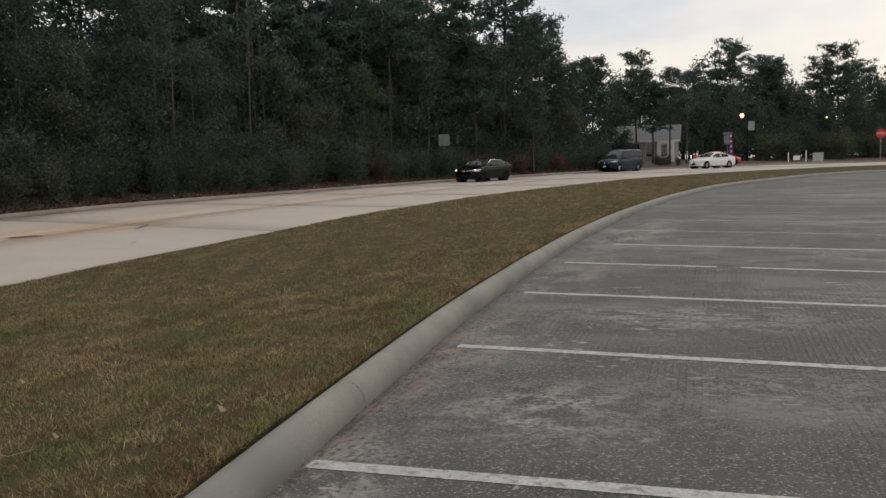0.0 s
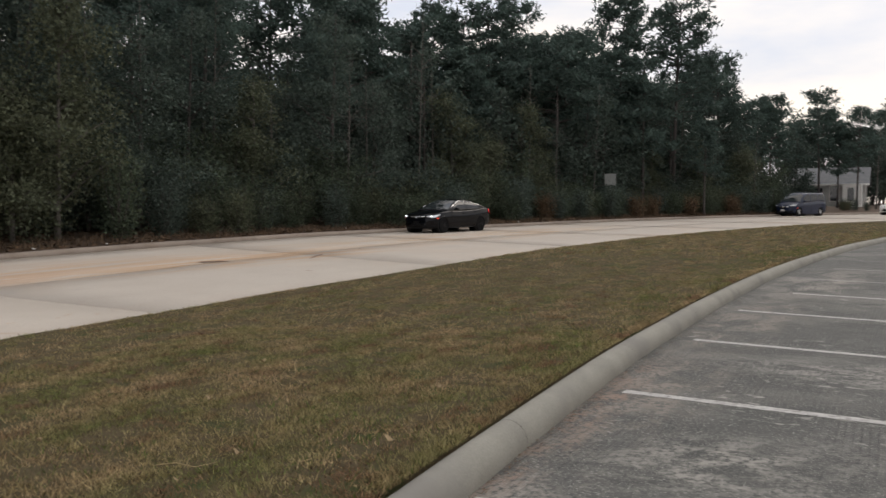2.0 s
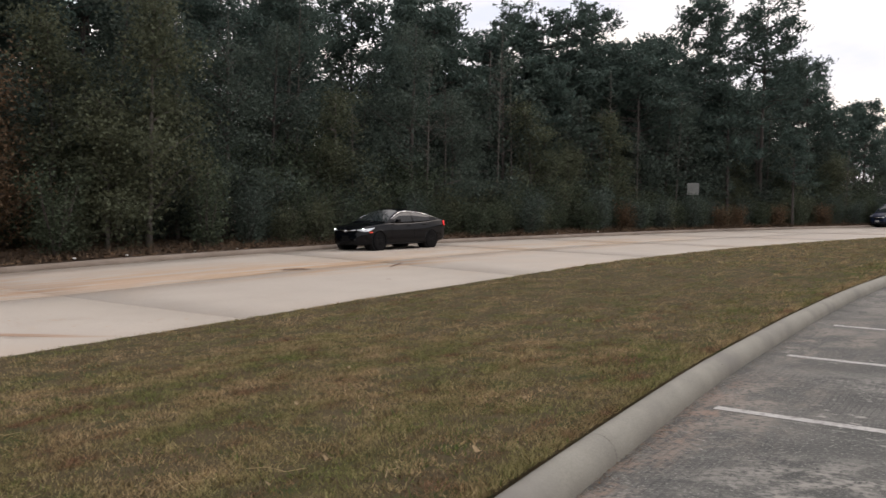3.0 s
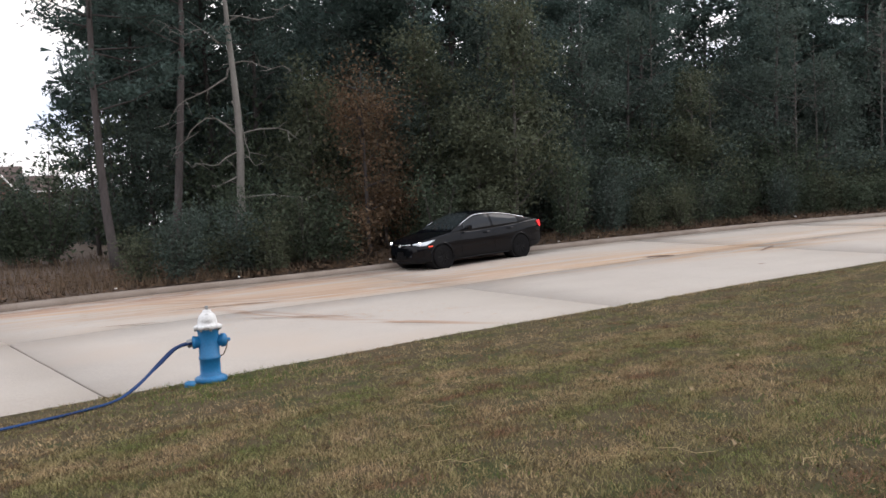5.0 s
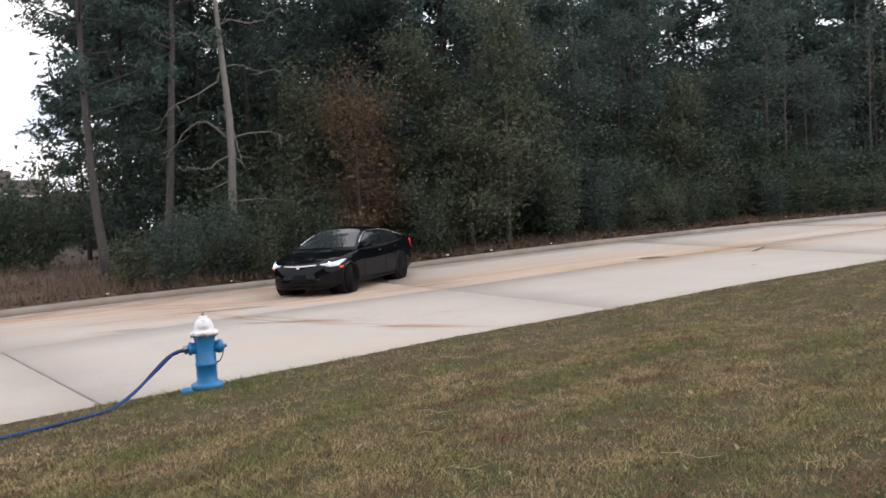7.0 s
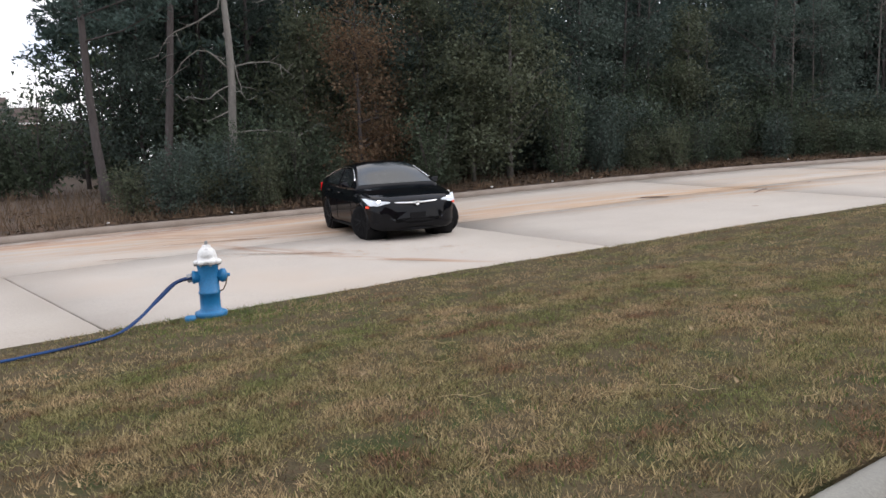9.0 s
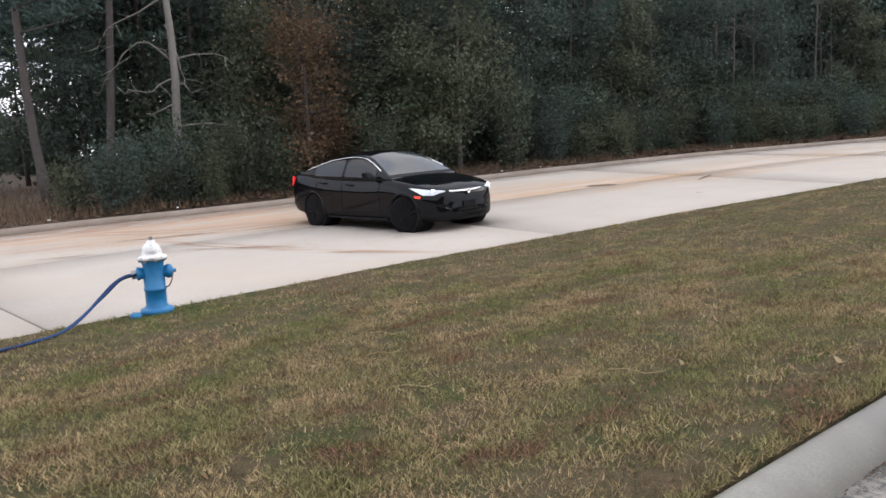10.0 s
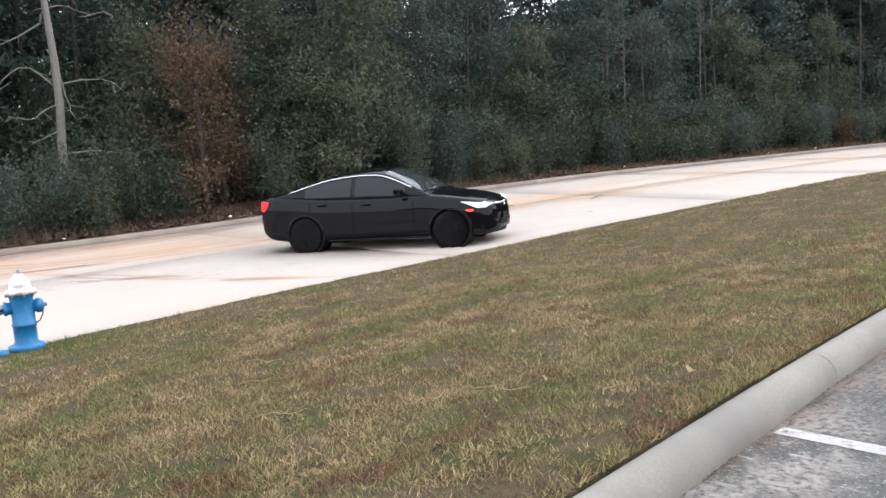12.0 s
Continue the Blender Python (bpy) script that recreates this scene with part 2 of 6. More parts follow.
# pale sandy dirt at the kerb and pale patches farther out
lot_grit = lot_noise(26, 5, (1.0, 1.0, 1.0), 0.36, 0.56)
for cx, cy, length, width, turn, scale, tint in ((-1.2, 3.0, 1.7, 0.5, 88, 3.0, (0.25, 0.232, 0.205)), (-1.22, 5.4, 2.6, 0.22, 86, 4.0, (0.22, 0.155, 0.12)), (-0.95, 6.2, 2.2, 0.6, 82, 3.0, (0.195, 0.172, 0.147)), (-0.45, 10.0, 3.0, 0.7, 80, 2.5, (0.195, 0.172, 0.147)), (0.4, 15.0, 4.0, 0.9, 76, 2.0, (0.25, 0.23, 0.2)),
                                                 (-0.3, 4.6, 0.9, 0.7, 20, 4.5, (0.25, 0.24, 0.215)), (1.2, 5.0, 1.6, 0.8, 170, 5.0, (0.17, 0.163, 0.15)), (0.6, 7.3, 1.6, 0.7, 172, 5.0, (0.23, 0.22, 0.2)), (3.2, 8.2, 2.4, 1.0, 168, 4.0, (0.2, 0.192, 0.175)), (3.2, 11.5, 3.6, 1.5, 168, 1.6, (0.21, 0.2, 0.175)), (6.0, 17.0, 6.0, 2.4, 165, 1.2, (0.22, 0.21, 0.19)), (10.0, 27.0, 9.0, 5.0, 160, 0.8, (0.22, 0.21, 0.19))):
    lot_mix = n_lot.new("ShaderNodeMix")
    lot_mix.data_type = "RGBA"
    lot_mix.inputs["B"].default_value = (*tint, 1)
    l_lot.new(lot_times(drift(n_lot, l_lot, lot_pos, cx, cy, length, width, turn, scale, 0.7, 1.3), lot_grit), lot_mix.inputs["Factor"])
    l_lot.new(lot_in.links[0].from_socket, lot_mix.inputs["A"])
    l_lot.new(lot_mix.outputs["Result"], lot_in)
M_PAINT = mat("worn_white_paint", (0.42, 0.41, 0.39), (0.28, 0.275, 0.26), rough=0.7, scale=14, fine=70, bump=0.2, third=(0.2, 0.195, 0.18), third_scale=22.0, contrast=0.4)
M_FAINT = mat("faded_white_paint", (0.27, 0.265, 0.25), (0.17, 0.166, 0.156), rough=0.75, scale=4, fine=60, bump=0.1, third=(0.11, 0.108, 0.1), third_scale=3.0)
M_TURF = mat("dormant_turf", (0.085, 0.07, 0.042), (0.13, 0.1, 0.06), rough=1.0, scale=9.0, fine=90, bump=1.0, third=(0.06, 0.068, 0.03), third_scale=2.5, spec=0.05, contrast=0.7, amount=0.5)
M_BLADE = mat("grass_blades", (0.37, 0.27, 0.157), (0.135, 0.165, 0.056), rough=0.95, scale=1.3, fine=9, third=(0.21, 0.13, 0.08), third_scale=2.6, stretch=(1.3, 0.8, 1.0), vary=0.75, island=True, translucent=0.2, spec=0.05, amount=0.85, contrast=0.4)
M_GREENBLADE = mat("green_grass", (0.125, 0.165, 0.05), (0.09, 0.125, 0.038), rough=0.95, scale=3, fine=20, vary=0.45, island=True, translucent=0.2, spec=0.05)
M_DRYGRASS = mat("dry_weeds", (0.14, 0.1, 0.066), (0.09, 0.066, 0.046), rough=1.0, scale=0.8, fine=12, vary=0.4, island=True, spec=0.1)
M_LITTER = mat("fallen_leaves", (0.125, 0.08, 0.05), (0.085, 0.058, 0.04), rough=0.95, scale=0.8, fine=12, vary=0.45, island=True, spec=0.05)
M_DRYLEAF = mat("pale_dead_leaf", (0.33, 0.25, 0.15), rough=0.9, fine=40, spec=0.1)
M_PINEBARK = mat("pine_bark", (0.082, 0.072, 0.069), (0.055, 0.048, 0.046), rough=0.95, scale=5, fine=22, bump=0.8, stretch=(1, 1, 0.25), vary=0.25, spec=0.1)
M_GREYBARK = mat("pale_grey_bark", (0.12, 0.112, 0.102), (0.08, 0.074, 0.067), rough=0.9, scale=4, fine=25, bump=0.5, stretch=(1, 1, 0.3), vary=0.15, spec=0.1)
M_DEADWOOD = mat("weathered_dead_wood", (0.2, 0.19, 0.172), (0.125, 0.117, 0.105), rough=0.9, scale=4, fine=25, bump=0.4, stretch=(1, 1, 0.3), spec=0.2)
M_NEEDLE = mat("pine_needles", (0.066, 0.1, 0.084), (0.048, 0.075, 0.065), rough=0.65, scale=0.5, fine=4, vary=0.35, island=True, translucent=0.3, spec=0.27)
M_LEAF = mat("oak_leaves", (0.066, 0.09, 0.072), (0.05, 0.073, 0.061), rough=0.65, scale=0.6, fine=5, vary=0.4, island=True, translucent=0.3, spec=0.27)
M_OLIVE = mat("olive_leaves", (0.092, 0.104, 0.062), (0.068, 0.084, 0.054), rough=0.65, scale=0.6, fine=5, vary=0.4, island=True, translucent=0.3, spec=0.27)
M_RUSSET = mat("russet_leaves", (0.135, 0.085, 0.05), (0.085, 0.072, 0.045), rough=0.65, scale=0.9, fine=5, vary=0.45, island=True, translucent=0.3, spec=0.2)
M_BUSH = mat("shrub_leaves", (0.054, 0.076, 0.047), (0.066, 0.078, 0.046), rough=0.65, scale=0.7, fine=5, vary=0.45, island=True, translucent=0.25, spec=0.27)
M_BLACKPAINT = mat("black_car_paint", (0.0025, 0.003, 0.0045), (0.0035, 0.004, 0.0055), rough=0.4, coat=0.45, fine=200, spec=0.0)
M_WHITEPAINT = mat("white_car_paint", (0.75, 0.75, 0.74), (0.7, 0.7, 0.69), rough=0.3, coat=0.8, fine=200)
M_BLUEPAINT = mat("navy_car_paint", (0.008, 0.014, 0.035), (0.01, 0.017, 0.04), rough=0.4, coat=0.4, fine=200, spec=0.1)
M_REDPAINT = mat("red_car_paint", (0.5, 0.02, 0.018), (0.45, 0.018, 0.016), rough=0.3, coat=0.8, fine=200)
M_CARGLASS = mat("tinted_glass", (0.012, 0.014, 0.016), (0.014, 0.016, 0.018), rough=0.03, fine=30, spec=0.3)
M_WINDSHIELD = mat("windscreen_glass", (0.022, 0.028, 0.03), (0.03, 0.036, 0.037), rough=0.03, fine=30, spec=0.5)
M_CHROME = mat("chrome", (0.85, 0.86, 0.87), (0.8, 0.8, 0.82), rough=0.12, metal=1.0, fine=90)
M_TYRE = mat("tyre_rubber", (0.008, 0.008, 0.009), (0.012, 0.012, 0.012), rough=0.9, fine=60, spec=0.1)
M_RIM = mat("black_wheel", (0.007, 0.007, 0.008), (0.009, 0.009, 0.009), rough=0.5, fine=60, spec=0.1)
M_SILVERRIM = mat("silver_wheel", (0.45, 0.45, 0.46), (0.35, 0.35, 0.36), rough=0.35, metal=0.8, fine=60)
M_TRIM = mat("black_plastic", (0.007, 0.007, 0.008), (0.01, 0.01, 0.01), rough=0.6, fine=80, spec=0.12)
M_BROWNBLADE = mat("brown_thatch", (0.125, 0.085, 0.055), (0.085, 0.06, 0.04), rough=0.95, scale=3, fine=20, vary=0.5, island=True, spec=0.05)
M_STRAW = mat("straw_stalks", (0.46, 0.37, 0.21), (0.36, 0.28, 0.15), rough=0.9, scale=2, fine=20, vary=0.35, island=True, spec=0.05)
M_HEAD = glow("headlamp_glow", (0.6, 0.64, 0.68), 0.12)
M_CRUMB = mat("leaf_crumbs", (0.13, 0.085, 0.055), (0.08, 0.06, 0.045), rough=0.95, fine=40, vary=0.4, island=True, spec=0.05)
M_HEADSOFT = mat("headlamp_lens", (0.6, 0.62, 0.64), (0.5, 0.52, 0.54), rough=0.1, fine=40, coat=1.0)
M_BEAM = glow("headlamp_beam", (0.95, 0.98, 1.0), 11.0)
M_TAIL = glow("tail_lamp_red", (0.7, 0.012, 0.015), 0.35)
M_AMBER = glow("amber_marker", (0.8, 0.07, 0.03), 0.4)
M_HYDBLUE = mat("hydrant_blue_paint", (0.012, 0.165, 0.37), (0.01, 0.135, 0.31), rough=0.5, scale=9, fine=50, bump=0.08, coat=0.1)
M_HYDWHITE = mat("hydrant_white_paint", (0.75, 0.75, 0.73), (0.62, 0.61, 0.58), rough=0.5, scale=9, fine=50, bump=0.1, third=(0.3, 0.29, 0.27), third_scale=9.0)
M_HOSE = mat("blue_hose_fabric", (0.012, 0.018, 0.05), (0.02, 0.07, 0.2), rough=0.85, scale=1.1, fine=80, bump=0.2, spec=0.2)
M_CHAIN = mat("rusty_chain", (0.18, 0.13, 0.09), (0.1, 0.07, 0.05), rough=0.6, metal=0.5, fine=60)
M_STEEL = mat("galvanised_steel", (0.32, 0.33, 0.33), (0.25, 0.26, 0.26), rough=0.55, metal=0.6, fine=40)
M_SIGNBACK = mat("bare_aluminium_sign", (0.2, 0.21, 0.2), (0.16, 0.17, 0.16), rough=0.8, fine=20)
M_RED = mat("red_sign_paint", (0.5, 0.03, 0.03), rough=0.5, fine=30)
M_WHITE = mat("white_paint", (0.72, 0.71, 0.68), (0.66, 0.65, 0.62), rough=0.7, scale=2, fine=25)
M_SIDING = mat("white_siding", (0.42, 0.42, 0.4), (0.34, 0.34, 0.33), rough=0.8, scale=1.2, fine=20, stretch=(0.4, 0.4, 3))
M_ROOFGREY = mat("grey_shingles", (0.15, 0.155, 0.16), (0.11, 0.115, 0.12), rough=0.95, scale=2, fine=12, bump=0.3)
M_ROOFBROWN = mat("brown_shingles", (0.1, 0.075, 0.065), (0.075, 0.058, 0.05), rough=0.95, scale=2, fine=12, bump=0.3)
M_BRICK = mat("red_brown_brick", (0.2, 0.11, 0.085), (0.15, 0.085, 0.065), rough=0.9, scale=3, fine=14, bump=0.3)
M_PANE = mat("dark_window_glass", (0.02, 0.022, 0.026), rough=0.06, fine=20, coat=0.5)
M_SODIUM = glow("sodium_lamp", (1.0, 0.62, 0.2), 9.0)
M_UTILITY = mat("pale_green_cabinet", (0.36, 0.4, 0.36), (0.3, 0.34, 0.3), rough=0.6, fine=20)
M_FLAG = mat("purple_flag_cloth", (0.2, 0.04, 0.22), (0.25, 0.05, 0.2), rough=0.9, fine=20)
M_FLAGWHITE = mat("white_flag_print", (0.7, 0.55, 0.65), rough=0.9, fine=20)
M_TRASH = mat("crumpled_white_litter", (0.7, 0.7, 0.68), (0.55, 0.55, 0.53), rough=0.7, fine=30)
M_BANNER = mat("pale_pole_banner", (0.3, 0.33, 0.36), (0.22, 0.25, 0.3), rough=0.8, fine=10)


# ---------------------------------------------------------------- mesh helpers
def part(name, bm, material, parent=None, label="", smooth=False, m=None):
    """Links a bmesh as one mesh object under a thing or a part."""
    me = bpy.data.meshes.new(name)
    bm.normal_update()
    bm.to_mesh(me)
    bm.free()
    me.materials.append(material)
    if smooth:
        me.shade_smooth()
    ob = new(name, me)
    if parent is not None:
        ob.parent = parent
    if m is not None:
        ob.matrix_basis = m
    return tagged(ob, label)


def thing(name, m, label, category, group="", kind=""):
    ob = new(name)
    ob.empty_display_size = 0.2
    ob.matrix_basis = m
    return tagged(ob, label, category, group, kind)


def raw(name, verts, faces, material, parent=None, label="", smooth=False):
    """A mesh object from arrays of corners and of equal-sized faces."""
    verts, faces = np.asarray(verts, dtype=np.float32), np.asarray(faces, dtype=np.int32)
    me = bpy.data.meshes.new(name)
    k = faces.shape[1]
    me.vertices.add(len(verts))
    me.vertices.foreach_set("co", verts.ravel())
    me.loops.add(faces.size)
    me.loops.foreach_set("vertex_index", faces.ravel())
    me.polygons.add(len(faces))
    me.polygons.foreach_set("loop_start", np.arange(0, faces.size, k, dtype=np.int32))
    if smooth:
        me.polygons.foreach_set("use_smooth", np.ones(len(faces), dtype=bool))
    me.update(calc_edges=True)
    me.materials.append(material)
    ob = new(name, me)
    if parent is not None:
        ob.parent = parent
    return tagged(ob, label)


def box_bm(sx, sy, sz, x=0, y=0, z=0, bevel=0.0):
    """A box with its middle at x, y and its foot at z."""
    bm = bmesh.new()
    bmesh.ops.create_cube(bm, size=1, matrix=Matrix.Translation((x, y, z + sz / 2)) @ Matrix.Diagonal((sx, sy, sz, 1)))
    if bevel:
        bmesh.ops.bevel(bm, geom=bm.edges[:], offset=bevel, segments=2, affect="EDGES")
    return bm


def tube_bm(points, radii, sides=8, bm=None, flat=1.0):
    """A tapered tube along points; flat squeezes it in its own sideways direction."""
    bm = bm or bmesh.new()
    pts = [Vector(p) for p in points]
    rings = []
    for i, p in enumerate(pts):
        d = (pts[min(i + 1, len(pts) - 1)] - pts[max(i - 1, 0)]).normalized()
        a = d.cross(Vector((0, 0, 1)) if abs(d.z) < 0.9 else Vector((1, 0, 0))).normalized()
        b = d.cross(a).normalized()
        r = radii[i] if hasattr(radii, "__len__") else radii
        rings.append([bm.verts.new(p + r * (math.cos(2 * math.pi * k / sides) * a + flat * math.sin(2 * math.pi * k / sides) * b)) for k in range(sides)])
    for r0, r1 in zip(rings, rings[1:]):
        for k in range(sides):
            bm.faces.new((r0[k], r0[(k + 1) % sides], r1[(k + 1) % sides], r1[k]))
    bm.faces.new(rings[0][::-1])
    bm.faces.new(rings[-1])
    return bm


def lathe_bm(profile, sides=28, bm=None, m=None):
    """A turned shape from (radius, height) pairs."""
    bm = bm or bmesh.new()
    m = m or Matrix()
    rings = [[bm.verts.new(m @ Vector((max(r, 0.001) * math.cos(2 * math.pi * k / sides), max(r, 0.001) * math.sin(2 * math.pi * k / sides), z))) for k in range(sides)] for r, z in profile]
    for r0, r1 in zip(rings, rings[1:]):
        for k in range(sides):
            bm.faces.new((r0[k], r0[(k + 1) % sides], r1[(k + 1) % sides], r1[k]))
    bm.faces.new(rings[0][::-1])
    bm.faces.new(rings[-1])
    return bm


def smooth_line(points, step=1.0):
    """A smooth curve through points, as points about one step apart."""
    p = [np.array(q, float) for q in points]
    p = [2 * p[0] - p[1]] + p + [2 * p[-1] - p[-2]]
    out = []
    for a, b, c, d in zip(p, p[1:], p[2:], p[3:]):
        n = max(2, int(np.linalg.norm(c - b) / step))
        for k in range(n):
            t = k / n
            out.append(0.5 * (2 * b + (c - a) * t + (2 * a - 5 * b + 4 * c - d) * t * t + (3 * b - a - 3 * c + d) * t**3))
    out.append(p[-2])
    return np.array(out)


# ---------------------------------------------------------------- the lie of the land
def road_z(y):
    return -0.42 + 0.023 * min(y, 20) + 0.010 * max(0.0, min(y, 90) - 20) - 0.09 * math.exp(-(((y - 10.5) / 4.5) ** 2))


def lot_z(y):
    return 0.008 * (min(y, 70) - 8)


NEAR_EDGE = [(-10.2, -60), (-9.4, -25), (-9.0, -8), (-8.64, 1.3), (-8.5, 3.5), (-8.48, 6.6), (-8.38, 9), (-8.1, 12), (-7.08, 16.5), (-6.0, 23.8), (-4.0, 33.3), (1.64, 49.6), (8.5, 61), (19, 72), (38, 84), (70, 97), (120, 110)]
FAR_EDGE = [(-22.5, -60), (-21.4, -25), (-20.75, -8), (-20.32, 1.3), (-20.33, 3.6), (-20.25, 7.0), (-19.85, 10.4), (-18.9, 14.6), (-17.75, 20.2), (-17.0, 27.8), (-14.5, 37.0), (-9.75, 52.8), (-2.5, 68), (8.0, 83), (29, 97), (65, 111), (116, 124)]
KERB_LINE = [(-1.75, -30), (-1.62, -8), (-1.46, 0), (-1.405, 3.0), (-1.355, 4.6), (-1.25, 6.8), (-1.08, 8.8), (-0.83, 11.3), (-0.33, 15.2), (0.57, 20.4), (2.02, 27.0), (4.45, 35.2), (8.15, 43.2), (11.7, 49.8), (17.5, 55.5), (30, 60), (80, 65)]
near_line, far_line, kerb_line = (np.array([smooth_line(e, 1.0)[i] for i in range(len(smooth_line(e, 1.0)))]) for e in (NEAR_EDGE, FAR_EDGE, KERB_LINE))


def keyed(points, n):
    """The smooth curve through points, n steps between each two."""
    p = [np.array(q, float) for q in points]
    p = [2 * p[0] - p[1]] + p + [2 * p[-1] - p[-2]]
    out = []
    for a, b, c, d in zip(p, p[1:], p[2:], p[3:]):
        for k in range(n):
            t = k / n
            out.append(0.5 * (2 * b + (c - a) * t + (2 * a - 5 * b + 4 * c - d) * t * t + (3 * b - a - 3 * c + d) * t**3))
    out.append(p[-2])
    return np.array(out)


def offset(line, d):
    """The line moved d to its left."""
    t = np.gradient(line, axis=0)
    t /= np.linalg.norm(t, axis=1)[:, None]
    return line + d * np.stack([-t[:, 1], t[:, 0]], 1)


def beyond(x, y):
    """How far a place lies beyond the far kerb (negative: on the road's side)."""
    d = far_line - (x, y)
    k = int(np.argmin((d * d).sum(1)))
    k = min(max(k, 1), len(far_line) - 2)
    t = far_line[k + 1] - far_line[k - 1]
    t = t / np.linalg.norm(t)
    return float(t[0] * (y - far_line[k][1]) - t[1] * (x - far_line[k][0]))


def forest_z(x, y):
    d = max(0.0, beyond(x, y))
    return road_z(y) + 0.13 + min(0.06 * d, 0.5) + 0.008 * min(max(0, d - 8), 60)


# ground: one sheet out to the horizon, under everything else
gx = np.r_[-900, -400, -200, -120, np.arange(-80, 60, 2.5), 60, 90, 140, 250, 500, 900]
gy = np.r_[-900, -300, -120, -60, np.arange(-40, 130, 2.5), 130, 160, 220, 400, 900]
gv = []
for yy in gy:
    for xx in gx:
        if -150 < xx < 150 and -70 < yy < 200:
            d = beyond(xx, yy)
            zz = forest_z(xx, yy) - 0.03 if d > 1.5 else road_z(yy) - 0.45
        else:
            zz = 0.5
        gv.append((xx, yy, zz))
gf = [(j * len(gx) + i, j * len(gx) + i + 1, (j + 1) * len(gx) + i + 1, (j + 1) * len(gx) + i) for j in range(len(gy) - 1) for i in range(len(gx) - 1)]
ground = tagged(raw("ground", gv, gf, M_SOIL, smooth=True), "brown forest soil covered with leaf mould", "ground", kind="structure")


def strip(name, rows, material, parent=None, thick=0.0, smooth=False):
    """A sheet through rows of corners of equal length."""
    k = len(rows[0])
    v = [c for r in rows for c in r]
    f = [(j * k + i, j * k + i + 1, (j + 1) * k + i + 1, (j + 1) * k + i) for j in range(len(rows) - 1) for i in range(k - 1)]
    return raw(name, v, f, material, parent, smooth=smooth)


# road: slabs of concrete with joints
N_STEP = 8
near_k, far_k = keyed(NEAR_EDGE, N_STEP), keyed(FAR_EDGE, N_STEP)
road = thing("road", Matrix(), "pale concrete street with sealed joints and clay stains", "road", kind="structure")
bed = []
for a, b in zip(near_k, far_k):
    bed.append([(*(a + (b - a) * u), road_z((a + (b - a) * u)[1]) - 0.03) for u in (-0.03, 0, 0.25, 0.5, 0.75, 1, 1.02)])
strip("road_bed", bed, M_JOINT, road)


def road_point(s, u):
    """A place on the road: s along the key points, u across from the near edge to the far one."""
    i = min(int(s), len(near_k) - 2)
    f = s - i
    a, b = near_k[i] * (1 - f) + near_k[i + 1] * f, far_k[i] * (1 - f) + far_k[i + 1] * f
    q = a + (b - a) * u
    return (q[0], q[1], road_z(q[1]))


def slab(s0, s1, u0, u1, parent):
    n, k = 4, 4
    v = [road_point(s0 + (s1 - s0) * j / n, u0 + (u1 - u0) * i / k) for j in range(n + 1) for i in range(k + 1)]
    top = np.array(v)
    low = top - (0, 0, 0.05)
    verts = np.r_[top, low]
    f = [(j * (k + 1) + i, (j + 1) * (k + 1) + i, (j + 1) * (k + 1) + i + 1, j * (k + 1) + i + 1) for j in range(n) for i in range(k)]
    ring = [i for i in range(k + 1)] + [j * (k + 1) + k for j in range(1, n + 1)] + [n * (k + 1) + i for i in range(k - 1, -1, -1)] + [j * (k + 1) for j in range(n - 1, 0, -1)]
    o = len(top)
    f += [(a, b, b + o, a + o) for a, b in zip(ring, ring[1:] + ring[:1])]
    return raw("slab", verts, f, M_ROAD, parent)


s_of_y = lambda y: float(np.interp(y, near_k[:, 1], np.arange(len(near_k))))
joints = [-40, -28, -16, -7, 2.05, 9.6, 17.0, 24.5, 32, 41, 50, 60, 72, 84, 97]
for y0, y1 in zip(joints, joints[1:]):
    g = 0.004
    s0, s1 = s_of_y(y0), s_of_y(y1)
    one = (s1 - s0) / (y1 - y0)
    da, db = (0.027 * one if v == 2.05 else 0.007 * one for v in (y0, y1))
    slab(s0 + da, s1 - db, 0.0, 0.5 - g / 4, road)
    slab(s0 + 0.006 * one, s1 - 0.006 * one, 0.5 + g / 4, 1.0, road)

# clay stains and marks lie as thin crusts on the slabs
def crust(name, x, y, length, width, turn, material, label, seed, z=0.004):
    rng = np.random.default_rng(seed)
    n = 26
    c, s = math.cos(radians(turn)), math.sin(radians(turn))
    pts = []
    for k in range(n):
        a = 2 * math.pi * k / n
        r = 0.55 + 0.45 * rng.random()
        u, v = length / 2 * r * math.cos(a), width / 2 * r * math.sin(a)
        px, py = x + c * u - s * v, y + s * u + c * v
        pts.append((px, py, road_z(py) + z))
    ctr = (x, y, road_z(y) + z + 0.002)
    ob = raw(name, [ctr] + pts, [(0, 1 + k, 1 + (k + 1) % n) for k in range(n)], material)
    return tagged(ob, label, "stain", "road stains")


for k, (x, y, ln, wd, tr, mt) in enumerate([
        (-12.95, 16.28, 1.0, 0.42, 40, M_RUST), (-11.3, 18.3, 1.6, 0.10, 108, M_RUST), (-15.6, 6.4, 2.0, 0.10, 70, M_RUST), (-15.9, 5.6, 1.2, 0.07, 72, M_RUST),
        (-12.6, 6.1, 2.2, 0.06, 40, M_RUST), (-10.1, 6.8, 1.2, 0.05, 30, M_RUST), (-14.6, 4.0, 1.2, 0.07, 60, M_RUST), (-9.53, 15.17, 0.2, 0.08, 60, M_RUST), (-11.5, 21.0, 0.25, 0.1, 60, M_RUST)]):
    crust("road_stain", x, y, ln, wd, tr, mt, "dark rusty stain on the street", k, 0.012 + 0.0012 * k)


